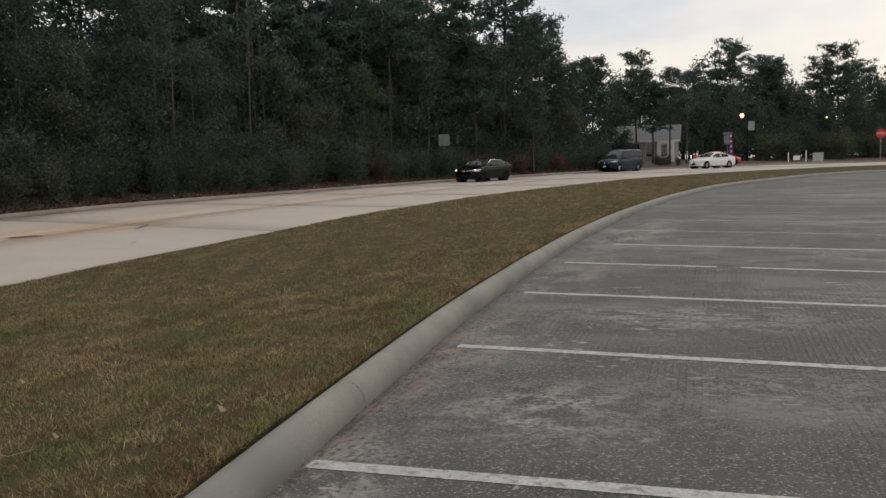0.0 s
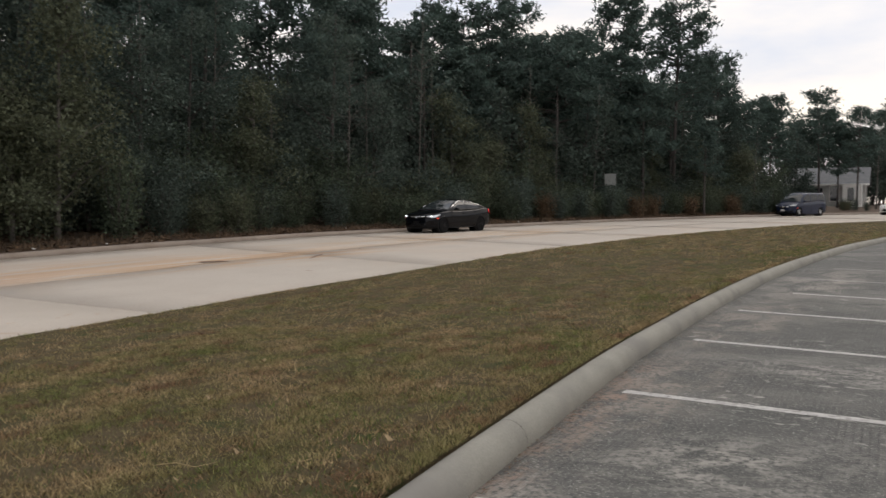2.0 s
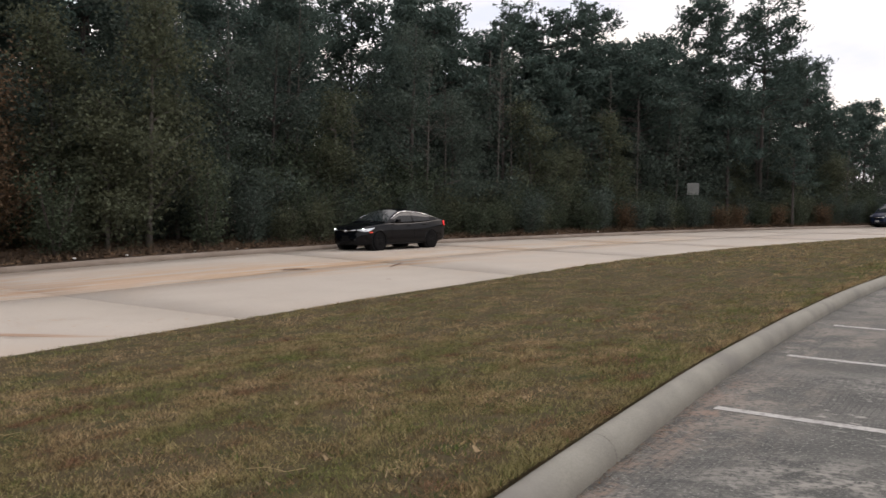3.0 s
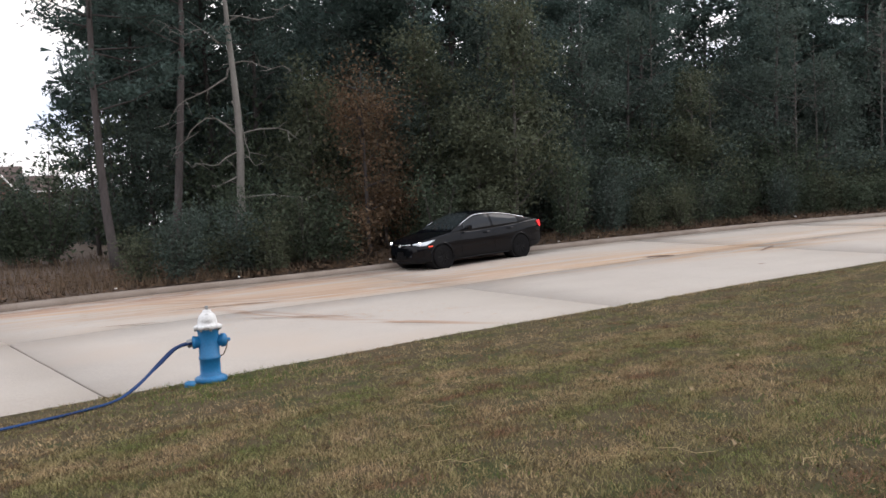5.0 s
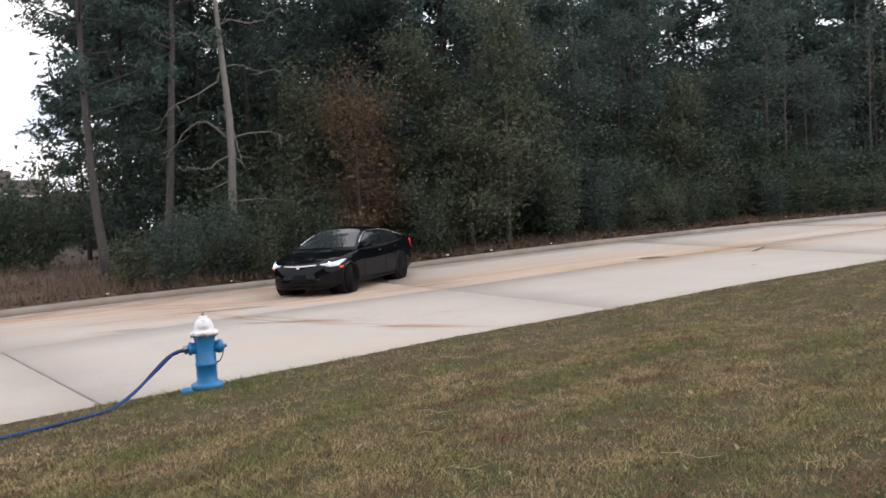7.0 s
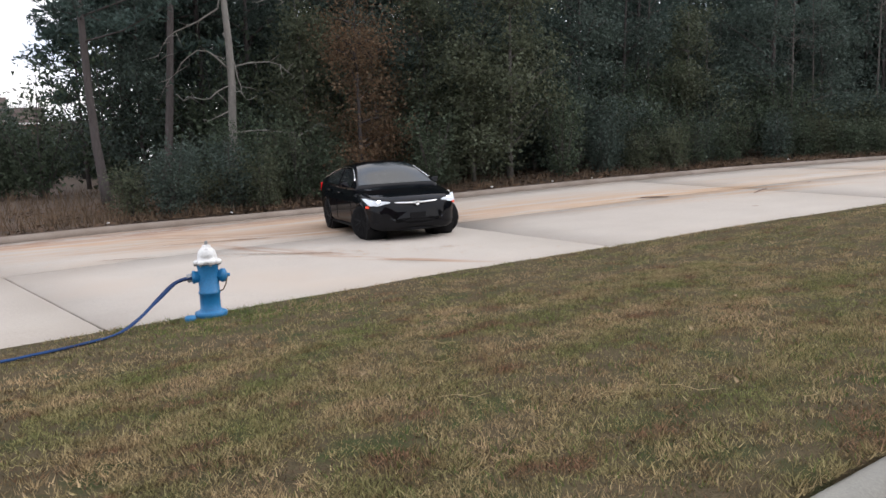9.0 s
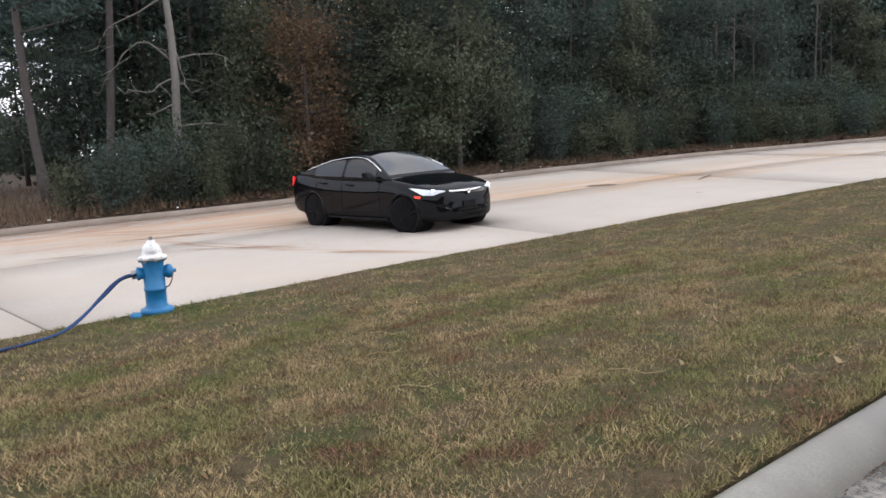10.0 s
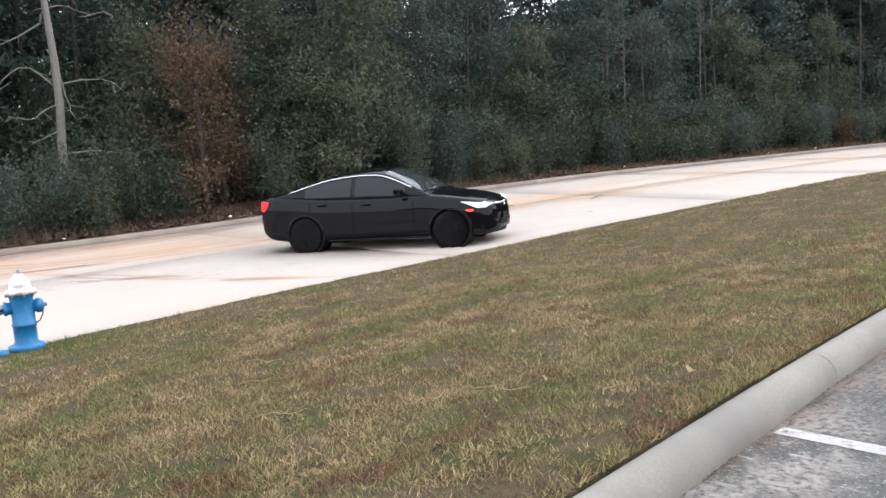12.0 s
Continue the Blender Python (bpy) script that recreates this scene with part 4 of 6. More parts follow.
def make_tree(name, kind, h, seed, bark, leaf, label, far=False, spine=None):
    """A tree at the origin: a bent tapered trunk with limbs, and a crown of many leaves in uneven clumps."""
    rng = np.random.default_rng(seed)
    root = thing(name, Matrix.Translation((0, 0, -50)), label, "tree", "trees of the wood")
    bend = rng.normal(0, 0.022 * h, 2)
    spine = spine or [(bend[0] * t * t * math.sin(2.2 * t), bend[1] * t * t, h * t - 0.3) for t in np.linspace(0, 1, 9)]
    at = lambda t: np.array([np.interp(t, np.linspace(0, 1, 9), [q[i] for q in spine]) for i in range(3)])
    r0 = h * (0.0105 if kind == "pine" else 0.008 if kind == "bare" else 0.011) + 0.02
    bm = tube_bm(spine, [r0 * (1.25 if i == 0 else 1 - 0.85 * i / 8) for i in range(9)], 8)
    tips, rad = [], []
    if kind == "pine":
        for k in range(int(34 + h)):
            t = 0.42 + 0.57 * rng.random() ** 0.8
            a, ln = rng.uniform(0, 2 * np.pi), (0.10 + 0.17 * (1 - t) / 0.55) * h * rng.uniform(0.5, 1.15)
            s = at(t)
            e = s + ln * np.array([math.cos(a), math.sin(a), rng.uniform(-0.05, 0.5)])
            m_ = (s + e) / 2 + (0, 0, -0.05 * ln)
            tube_bm([tuple(s), tuple(m_), tuple(e)], [0.03, 0.02, 0.008], 4, bm)
            for f in (0.55, 0.8, 1.0):
                tips.append(s + (e - s) * f + rng.normal(0, 0.12, 3))
        pads = np.asarray(tips)
        v, f = leaf_cloud(pads, 0.27, *((34, 0.2) if far else (105, 0.105)), rng, 1.0, 0.55, 0.3)
    elif kind == "bare":
        for k in range(26):
            t = 0.38 + 0.6 * rng.random()
            a, ln = rng.uniform(0, 2 * np.pi), 0.2 * h * (1.15 - t) * rng.uniform(0.6, 1.4)
            s = at(t)
            prev = s
            pts = [tuple(s)]
            for j in range(4):
                prev = prev + ln / 4 * np.array([math.cos(a), math.sin(a), rng.uniform(-0.15, 0.8)])
                a += rng.normal(0, 0.35)
                pts.append(tuple(prev))
            tube_bm(pts, [0.026, 0.02, 0.014, 0.009, 0.004], 5, bm)
            for j in (2, 3, 4):
                q = np.array(pts[j])
                e = q + 0.35 * ln * np.array([math.cos(a + rng.normal()), math.sin(a + rng.normal()), rng.uniform(0, 0.7)])
                tube_bm([tuple(q), tuple(e)], [0.011, 0.004], 4, bm)
        v = f = None
    else:
        for k in range(16):
            t = 0.15 + 0.75 * rng.random()
            a, ln = rng.uniform(0, 2 * np.pi), h * 0.24 * rng.uniform(0.6, 1.1) * (1.15 - 0.6 * t)
            s = at(t)
            e = s + ln * np.array([math.cos(a), math.sin(a), rng.uniform(0.2, 0.9)])
            tube_bm([tuple(s), tuple((s + e) / 2 + (0, 0, 0.05)), tuple(e)], [0.045, 0.03, 0.01], 5, bm)
            for f_ in (0.4, 0.7, 1.0):
                tips.append(s + (e - s) * f_)
                tips.append(s + (e - s) * f_ + rng.normal(0, 0.45, 3))
        for k in range(30):
            t = rng.uniform(0.08, 1.0)
            a, rr = rng.uniform(0, 2 * np.pi), h * 0.23 * math.sin(math.pi * min(1, 0.25 + 0.72 * t)) * math.sqrt(rng.random())
            tips.append(at(t) + (rr * math.cos(a), rr * math.sin(a), 0))
        v, f = leaf_cloud(tips, 0.34, *((26, 0.12) if far else (48, 0.052) if leaf is M_RUSSET else (90, 0.06)), rng, 1.0, 0.7, 0.65)
    part("trunk", bm, bark, root, smooth=True)
    if v is not None:
        raw("crown", v, f, leaf, root)
    return root


def make_shrub(name, h, seed, leaf, label):
    rng = np.random.default_rng(seed)
    root = thing(name, Matrix.Translation((0, 0, -50)), label, "shrub", "undergrowth")
    bm = bmesh.new()
    tips = []
    for k in range(11):
        a, ln = rng.uniform(0, 2 * np.pi), h * rng.uniform(0.6, 1.0)
        e = np.array([0.55 * ln * math.cos(a) * rng.random(), 0.55 * ln * math.sin(a) * rng.random(), ln])
        tube_bm([(0, 0, -0.1), tuple(e * 0.5 + rng.normal(0, 0.05, 3)), tuple(e)], [0.018, 0.012, 0.004], 4, bm)
        for f_ in (0.15, 0.35, 0.55, 0.8, 1.0):
            tips.append(e * f_ + rng.normal(0, 0.16, 3) * (1, 1, 0.4))
    v, f = leaf_cloud(tips, 0.2, 52, 0.043, rng, 1.0, 0.8, 0.6)
    v[:, 2] = np.maximum(v[:, 2], 0.02)
    part("stem", bm, M_PINEBARK, root)
    raw("foliage", v, f, leaf, root)
    return root


PINES, FAR_PINES = ([make_tree("pine_tree", "pine", h, 100 + k, M_PINEBARK, M_NEEDLE, "tall dark green pine with a bare lower trunk", far) for k, h in enumerate((12.5, 11.0, 13.5, 10.0))] for far in (False, True))
OAKS, FAR_OAKS = ([make_tree("oak_tree", "leafy", h, 200 + k, M_PINEBARK, M_LEAF, "dark evergreen broadleaf tree at the edge of the wood", far) for k, h in enumerate((8.0, 7.0, 9.2))] for far in (False, True))
FAR_TWIN = {a.name: b for a, b in zip(PINES + OAKS, FAR_PINES + FAR_OAKS)}
OLIVES = [make_tree("broadleaf_tree", "leafy", h, 300 + k, M_GREYBARK, M_OLIVE, "olive green broadleaf tree with small leaves") for k, h in enumerate((7.2, 6.0))]
RUSSETS = [make_tree("russet_tree", "leafy", h, 400 + k, M_PINEBARK, M_RUSSET, "broadleaf tree in russet autumn leaf") for k, h in enumerate((6.3, 5.2))]
BARES = [make_tree("bare_tree", "bare", h, 500 + k, M_GREYBARK, M_LEAF, "leafless tree with a pale grey trunk") for k, h in enumerate((9.5, 11.5))]
SHRUBS = [make_shrub("shrub", h, 600 + k, lf, lb) for k, (h, lf, lb) in enumerate(((1.7, M_BUSH, "dark green undergrowth shrub"), (2.4, M_BUSH, "dark green undergrowth shrub"), (1.3, M_OLIVE, "olive green undergrowth shrub"), (2.0, M_LEAF, "dark green undergrowth shrub"), (1.2, M_RUSSET, "brown leaved undergrowth shrub")))]


def plant(models, x, y, rng, scale=1.0, z=None):
    ob = models[int(rng.integers(len(models)))]
    if beyond(x, y) > 9.5 or math.hypot(x, y) > 45:
        ob = FAR_TWIN.get(ob.name, ob)
    c = copy_thing(ob, pose(x, y, forest_z(x, y) if z is None else z, float(rng.normal(0, 1.0)), float(rng.normal(0, 1.0)), float(rng.uniform(0, 360))))
    c.scale = (scale * float(rng.uniform(0.9, 1.1)),) * 2 + (scale * float(rng.uniform(0.9, 1.12)),)
    return c


def clear(x, y):
    """Whether a place lies in the open ground beside the wood, or on the cream house's plot."""
    return (x < -20 and y < -0.262 * x + 0.4) or (-2.5 < x < 9.5 and 84 < y < 101) or (6 < x < 27 and 72 < y < 96) or y < 4.5


rng = np.random.default_rng(77)
# trees that stand out one by one: two leaning pines and a pale dead tree before the wood
def across(x, y, rows):
    """Points (a, z) in the upright plane that faces the parking lot at x, y."""
    d = math.hypot(x, y)
    return [(a * y / d, -a * x / d, z) for a, z in rows]


for x, y, h, seed, rows in ((-25.4, 6.75, 14.0, 131, [(0.08, -0.3), (-0.02, 0.6), (-0.13, 1.7), (-0.2, 3.2), (-0.24, 5.5), (-0.2, 8.0), (-0.1, 10.5), (0.1, 12.5), (0.2, 14.0)]),
                            (-25.85, 9.2, 13.0, 132, [(-0.42, -0.3), (-0.34, 0.9), (-0.15, 2.9), (0.05, 5.3), (0.2, 7.2), (0.25, 8.6), (0.3, 10.0), (0.3, 11.5), (0.35, 13.0)])):
    lead = make_tree("pine_tree", "pine", h, seed, M_PINEBARK, M_NEEDLE, "tall leaning pine with a bare lower trunk at the wood's edge", spine=across(x, y, rows))
    lead.matrix_basis = pose(x, y, forest_z(x, y))
dx_, dy_ = -23.4, 10.0
dead = thing("dead_tree", pose(dx_, dy_, forest_z(dx_, dy_)), "pale grey dead tree with long bare crooked limbs", "tree", "trees of the wood")
part("trunk", tube_bm(across(dx_, dy_, [(0.0, -0.3), (-0.02, 0.8), (-0.01, 2.2), (0.06, 3.4), (0.05, 4.6), (0.0, 5.6), (-0.06, 6.6), (-0.12, 8.0), (-0.15, 10.0)]), [0.15, 0.13, 0.12, 0.115, 0.105, 0.095, 0.085, 0.06, 0.02], 9), M_DEADWOOD, dead, smooth=True)
rng_d = np.random.default_rng(19)
for limb in ([(-0.2, 5.6), (-0.75, 5.25), (-1.35, 4.95), (-1.75, 4.55), (-1.85, 4.1)], [(-0.2, 5.6), (-0.05, 6.0), (0.5, 6.05), (1.1, 5.85), (1.6, 5.9)], [(0.0, 3.85), (-0.5, 4.4), (-1.0, 4.25), (-1.4, 3.6), (-1.75, 3.1)], [(0.05, 3.9), (0.7, 4.05), (1.3, 4.0), (1.6, 3.6)],
             [(0.06, 3.4), (-0.3, 3.3), (-1.0, 3.0), (-1.9, 3.05)], [(0.03, 2.7), (-0.4, 2.55), (-1.1, 2.3)], [(0.05, 2.0), (0.7, 2.05), (1.6, 1.95), (2.3, 2.1)], [(0.0, 1.9), (-0.25, 1.3), (-0.3, 0.9)], [(-0.1, 4.9), (0.12, 4.2), (0.16, 3.2), (0.3, 2.9)],
             [(-0.36, 6.6), (-0.9, 7.0), (-1.6, 6.9), (-2.2, 7.3)], [(-0.4, 7.0), (0.2, 7.4), (0.9, 7.3), (1.6, 7.7)], [(-0.5, 8.0), (-1.0, 8.8), (-1.8, 9.1)], [(-0.5, 8.3), (0.2, 9.0), (0.8, 9.2)]):
    pts = smooth_line([(*p[:2], p[2]) for p in across(dx_, dy_, limb)], 0.22)
    depth = rng_d.uniform(-0.5, 0.5)
    ramp_ = np.linspace(0, 1, len(pts))
    pts = pts + np.stack([ramp_ * depth, ramp_ * depth * 0.4, 0 * ramp_], 1) + rng_d.normal(0, 0.055, pts.shape) * ramp_[:, None]
    bm = tube_bm([tuple(p) for p in pts], [float(0.03 * (1 - 0.8 * t)) for t in ramp_], 6)
    for q in range(2, len(pts)):
        e = pts[q] + rng_d.normal(0, 0.26, 3) * (1, 1, 0.8)
        tube_bm([tuple(pts[q]), tuple((pts[q] + e) / 2 + rng_d.normal(0, 0.03, 3)), tuple(e)], [0.014, 0.01, 0.004], 4, bm)
    part("limb", bm, M_DEADWOOD, dead, "bare crooked limb", True)
for models, x, y, sc in ((RUSSETS[:1], -21.6, 13.3, 0.98), (RUSSETS[1:], -22.6, 14.6, 0.9), (OLIVES[:1], -20.4, 18.35, 1.0), (OLIVES[1:], -20.9, 17.2, 0.88),
                         (PINES[1:2], -33.0, 8.3, 0.7), (SHRUBS[1:2], -22.1, 9.7, 0.95), (SHRUBS[2:3], -22.5, 11.0, 1.3), (SHRUBS[1:2], -21.9, 11.2, 0.95), (SHRUBS[:1], -21.5, 12.1, 1.1), (SHRUBS[3:4], -23.6, 8.6, 0.9), (SHRUBS[2:3], -22.0, 8.8, 0.8), (SHRUBS[1:2], -24.4, 10.4, 1.1), (SHRUBS[:1], -22.7, 7.8, 0.7), (SHRUBS[1:2], -28.9, 5.8, 1.5), (SHRUBS[:1], -29.9, 4.9, 1.25), (SHRUBS[1:2], -31.0, 3.8, 1.3), (SHRUBS[3:4], -30.1, 2.8, 1.5), (SHRUBS[1:2], -31.1, 1.6, 1.4), (SHRUBS[3:4], -34.9, 5.1, 1.8), (SHRUBS[1:2], -36.0, 3.8, 1.8), (OAKS[1:2], -33.5, 11.5, 0.7), (PINES[1:2], -30.0, 8.9, 1.1), (PINES[3:], -35.0, 10.6, 1.1), (OAKS[2:], -37.0, 12.5, 1.0), (PINES[:1], -29.0, 11.4, 1.05), (OAKS[:1], -28.0, 12.0, 0.6),
                         (BARES[:1], -20.4, 43.0, 1.0), (BARES[1:], -19.0, 52.6, 0.95), (BARES[:1], -18.0, 54.6, 1.0), (PINES, -14.6, 54.2, 1.0), (PINES[2:3], -24.0, 40.6, 0.95), (PINES[:1], -22.5, 47.0, 1.05), (PINES[2:3], -20.5, 51.2, 0.95), (PINES[:1], -18.6, 55.2, 1.08), (PINES[2:3], -15.5, 58.1, 1.0), (BARES[1:], -8.4, 68.4, 0.7), (PINES, -12.0, 62.0, 1.1), (PINES, -8.6, 66.0, 1.12), (PINES, -6.0, 63.5, 0.6), (PINES, -10.0, 60.5, 1.15),
                         (OAKS, 0.2, 88.5, 0.75), (OAKS, 1.2, 86.5, 0.55), (OAKS, -0.8, 87.5, 0.6), (PINES, 4.0, 87.5, 0.8), (PINES, -2.0, 84.5, 0.88), (PINES, -4.6, 80.5, 0.85), (PINES, 5.6, 86.5, 0.8), (PINES, 2.4, 89.0, 0.85), (BARES, 7.4, 88.5, 0.8), (OAKS, 10.5, 104.0, 1.25), (PINES[:1], 13.0, 108.0, 0.95), (OAKS, 16.0, 107.0, 1.35), (OAKS, 13.5, 104.5, 1.3), (PINES[1:2], 19.0, 109.0, 1.05), (OAKS, 21.5, 108.0, 1.3)):
    plant(models, x, y, rng, sc)
u_far = np.r_[0, np.cumsum(np.linalg.norm(np.diff(far_fine, axis=0), axis=1))]
left_of = offset(far_fine, 1.0) - far_fine


def along(u, d):
    p = np.array([np.interp(u, u_far, far_fine[:, 0]), np.interp(u, u_far, far_fine[:, 1])])
    n_ = np.array([np.interp(u, u_far, left_of[:, 0]), np.interp(u, u_far, left_of[:, 1])])
    return p + n_ * d


u0, u1, u2 = (float(np.interp(v, far_fine[:, 1], u_far)) for v in (4.5, 74.0, 118.0))
ROWS_OF_WOOD = [
    (SHRUBS[:4] * 2 + SHRUBS, 1.0, 1.2, 2.6, u0, u1, 1.0), (SHRUBS[:4], 1.1, 2.8, 5.0, u0, u1, 1.4), (OAKS + OLIVES, 2.4, 3.4, 5.6, u0, u1, 0.9), (OAKS + OAKS + PINES, 2.2, 6.0, 9.5, u0, u1, 1.0),
    (SHRUBS[:4], 1.5, 7.0, 12.0, u0, u1 + 4, 2.0), (PINES + OAKS, 2.4, 10.0, 14.0, u0 - 4, u1 + 4, 1.0), (OAKS, 2.6, 14.0, 18.0, u0, u1 + 6, 1.08), (PINES, 3.2, 15, 21, u0 - 4, u1 + 6, 1.12), (OAKS + PINES, 3.0, 22, 30, u0 - 8, u1 + 10, 1.0), (OAKS, 2.6, 30, 36, u0 - 8, u1 + 10, 1.0),
    (SHRUBS[:4], 1.6, 5.0, 9.0, u1 + 4, u2 + 8, 2.0), (OAKS, 2.6, 8.0, 12.0, u1 + 4, u2 + 8, 0.95), (PINES + OAKS, 3.0, 13, 20, u1 + 3, u2 + 10, 0.98), (OAKS, 2.6, 20, 28, u1, u2 + 10, 1.2), (PINES + OAKS, 2.8, 29, 38, u1, u2 + 10, 1.14), (OAKS, 2.6, 38, 46, u1, u2 + 10, 1.35), (SHRUBS[:2], 6.0, 15, 19, u1 + 4, u2 + 8, 2.0)]
for models, step, d0, d1, lo, hi, sc in ROWS_OF_WOOD:
    u = lo
    while u < hi:
        x, y = along(u + float(rng.uniform(-0.4, 0.4)) * step, float(rng.uniform(d0, d1)))
        open_edge = x < -19.5 and y < -0.5 * x + 0.6 and beyond(x, y) < 6.5
        if open_edge and (models[0] not in SHRUBS or sc > 1.2 or rng.random() < 0.12):
            u += step
            continue
        if math.hypot(x + 21.4, y - 13.2) < 1.9 or (math.hypot(x + 20.4, y - 17.8) < 1.8):
            u += step
            continue
        if not clear(x, y):
            young = 0.72 if -6 < x < -1 and 86 < y < 100 else 1.0
            plant(models, float(x), float(y), rng, young * sc * float(rng.uniform(0.85, 1.15)))
        u += step
for k in range(14):
    x, y = along(float(rng.uniform(u0 + 17, u1)), float(rng.uniform(2.4, 6.0)))
    if not clear(x, y):
        c = plant(BARES, float(x), float(y), rng, 0.9)
        c.scale = (0.5, 0.5, float(rng.uniform(0.6, 0.95)))
# low scrub in the open ground, far behind it a line of low trees
for k in range(110):
    x, y = float(rng.uniform(-62, -36)), float(rng.uniform(-20, 15))
    if y < -0.262 * x + 2:
        plant(SHRUBS[:4], x, y, rng, float(rng.uniform(1.0, 1.9)))
for k in range(16):
    plant(OAKS, float(rng.uniform(-80, -62)), float(rng.uniform(-20, 16)), rng, 0.55)
for k in range(14):
    u = float(rng.uniform(u1 - 2, u1 + 14))
    x, y = along(u, float(rng.uniform(2, 4)))
    plant(SHRUBS, float(x), float(y), rng, 0.5)
for models in (PINES, FAR_PINES, OAKS, FAR_OAKS, OLIVES, RUSSETS, BARES, SHRUBS):
    for ob in models:
        for o in (*ob.children_recursive, ob):
            bpy.data.objects.remove(o)


def scatter(name, n, d0, d1, lo, hi, size, material, label, category, seed, upright=False):
    """Leaf litter or dry weeds over the verge beyond the far kerb."""
    rng = np.random.default_rng(seed)
    u, d = rng.uniform(lo, hi, n), d0 + (d1 - d0) * rng.random(n) ** 1.3
    px, py = np.interp(u, u_far, far_fine[:, 0]) + d * np.interp(u, u_far, left_of[:, 0]), np.interp(u, u_far, far_fine[:, 1]) + d * np.interp(u, u_far, left_of[:, 1])
    rz = np.array([road_z(v) for v in py])
    pz = rz + 0.13 + np.minimum(0.06 * d, 0.5) + 0.008 * np.clip(d - 8, 0, 60)
    a = rng.uniform(0, 2 * np.pi, n)
    s = size * rng.uniform(0.5, 1.4, n)
    v = np.empty((n, 3, 3))
    if upright:
        v[:, 0] = np.stack([px - 0.012 * np.cos(a), py - 0.012 * np.sin(a), pz - 0.02], 1)
        v[:, 1] = np.stack([px + 0.012 * np.cos(a), py + 0.012 * np.sin(a), pz - 0.02], 1)
        b = rng.uniform(0, 2 * np.pi, n)
        v[:, 2] = np.stack([px + 0.4 * s * np.cos(b), py + 0.4 * s * np.sin(b), pz + s], 1)
    else:
        for k in range(3):
            v[:, k] = np.stack([px + s * np.cos(a + 2.1 * k), py + s * np.sin(a + 2.1 * k), pz + rng.uniform(0.0, 0.05, n)], 1)
    return tagged(raw(name, v.reshape(-1, 3), np.arange(3 * n).reshape(-1, 3), material), label, category, kind="stuff")


scatter("leaf_litter", 26000, 0.25, 5.0, u0 - 40, u1, 0.07, M_LITTER, "fallen brown leaves and pine straw on the verge", "leaf litter", 21)
scatter("dry_weeds", 15000, 0.6, 9.0, u0 - 45, u0 + 4, 0.3, M_DRYGRASS, "dead brown weeds on the open verge", "weeds", 22, True)
scatter("dry_weeds", 5000, 0.5, 2.6, u0, u1, 0.2, M_DRYGRASS, "dead brown weeds along the wood's edge", "weeds", 23, True)

# scraps of litter by the far kerb
for k, (x, y, s) in enumerate([(-20.9, 5.5, 0.04), (-20.7, 8.6, 0.035), (-19.0, 16.3, 0.045), (-18.5, 18.4, 0.04), (-18.2, 19.9, 0.035), (-17.4, 30.5, 0.045), (-20.0, 13.0, 0.05), (-19.4, 14.9, 0.055), (-14.6, 39.0, 0.05), (-13.6, 42.5, 0.05)]):
    rng = np.random.default_rng(900 + k)
    bm = bmesh.new()
    bmesh.ops.create_icosphere(bm, subdivisions=2, radius=s)
    for v in bm.verts:
        v.co *= 0.75 + 0.5 * rng.random()
        v.co.z *= 0.6
    tagged(part("litter_scrap", bm, M_TRASH, m=pose(x, y, forest_z(x, y) + 0.6 * s, 0, 0, 40 * k)), "crumpled white scrap of litter by the kerb", "litter", "litter by the kerb")


# ---------------------------------------------------------------- vehicles
def curve_at(pairs):
    xs, zs = zip(*sorted(pairs))
    xs, zs = np.array(xs), np.array(zs)
    slope = np.gradient(zs, xs)

    def f(x):
        x = min(max(x, xs[0]), xs[-1])
        i = min(int(np.searchsorted(xs, x, side="right")) - 1, len(xs) - 2)
        i = max(i, 0)
        h = xs[i + 1] - xs[i]
        t = (x - xs[i]) / h
        lin = zs[i] * (1 - t) + zs[i + 1] * t
        cub = (2 * t**3 - 3 * t**2 + 1) * zs[i] + (t**3 - 2 * t**2 + t) * h * slope[i] + (-2 * t**3 + 3 * t**2) * zs[i + 1] + (t**3 - t**2) * h * slope[i + 1]
        return float(0.3 * lin + 0.7 * cub)

    return f


def grid_bm(rows, mirror=True, close=True):
    """A skin through rows of half-section corners (y >= 0), mirrored to the other side."""
    bm = bmesh.new()
    full = []
    for r in rows:
        pts = list(r)
        if mirror:
            pts = pts + [(x, -y, z) for x, y, z in reversed(r) if y > 1e-6]
        full.append([bm.verts.new(p) for p in pts])
    k = len(full[0])
    for a, b in zip(full, full[1:]):
        for i in range(k if mirror and close else k - 1):
            bm.faces.new((a[i], a[(i + 1) % k], b[(i + 1) % k], b[i]))
    if close:
        bm.faces.new(full[0])
        bm.faces.new(full[-1][::-1])
    bmesh.ops.recalc_face_normals(bm, faces=bm.faces[:])
    return bm


def hull_bm(points, mirror=False):
    bm = bmesh.new()
    vs = [bm.verts.new(p) for p in points]
    bmesh.ops.convex_hull(bm, input=vs)
    bmesh.ops.bevel(bm, geom=bm.edges[:], offset=0.008, segments=1, affect="EDGES")
    return bm


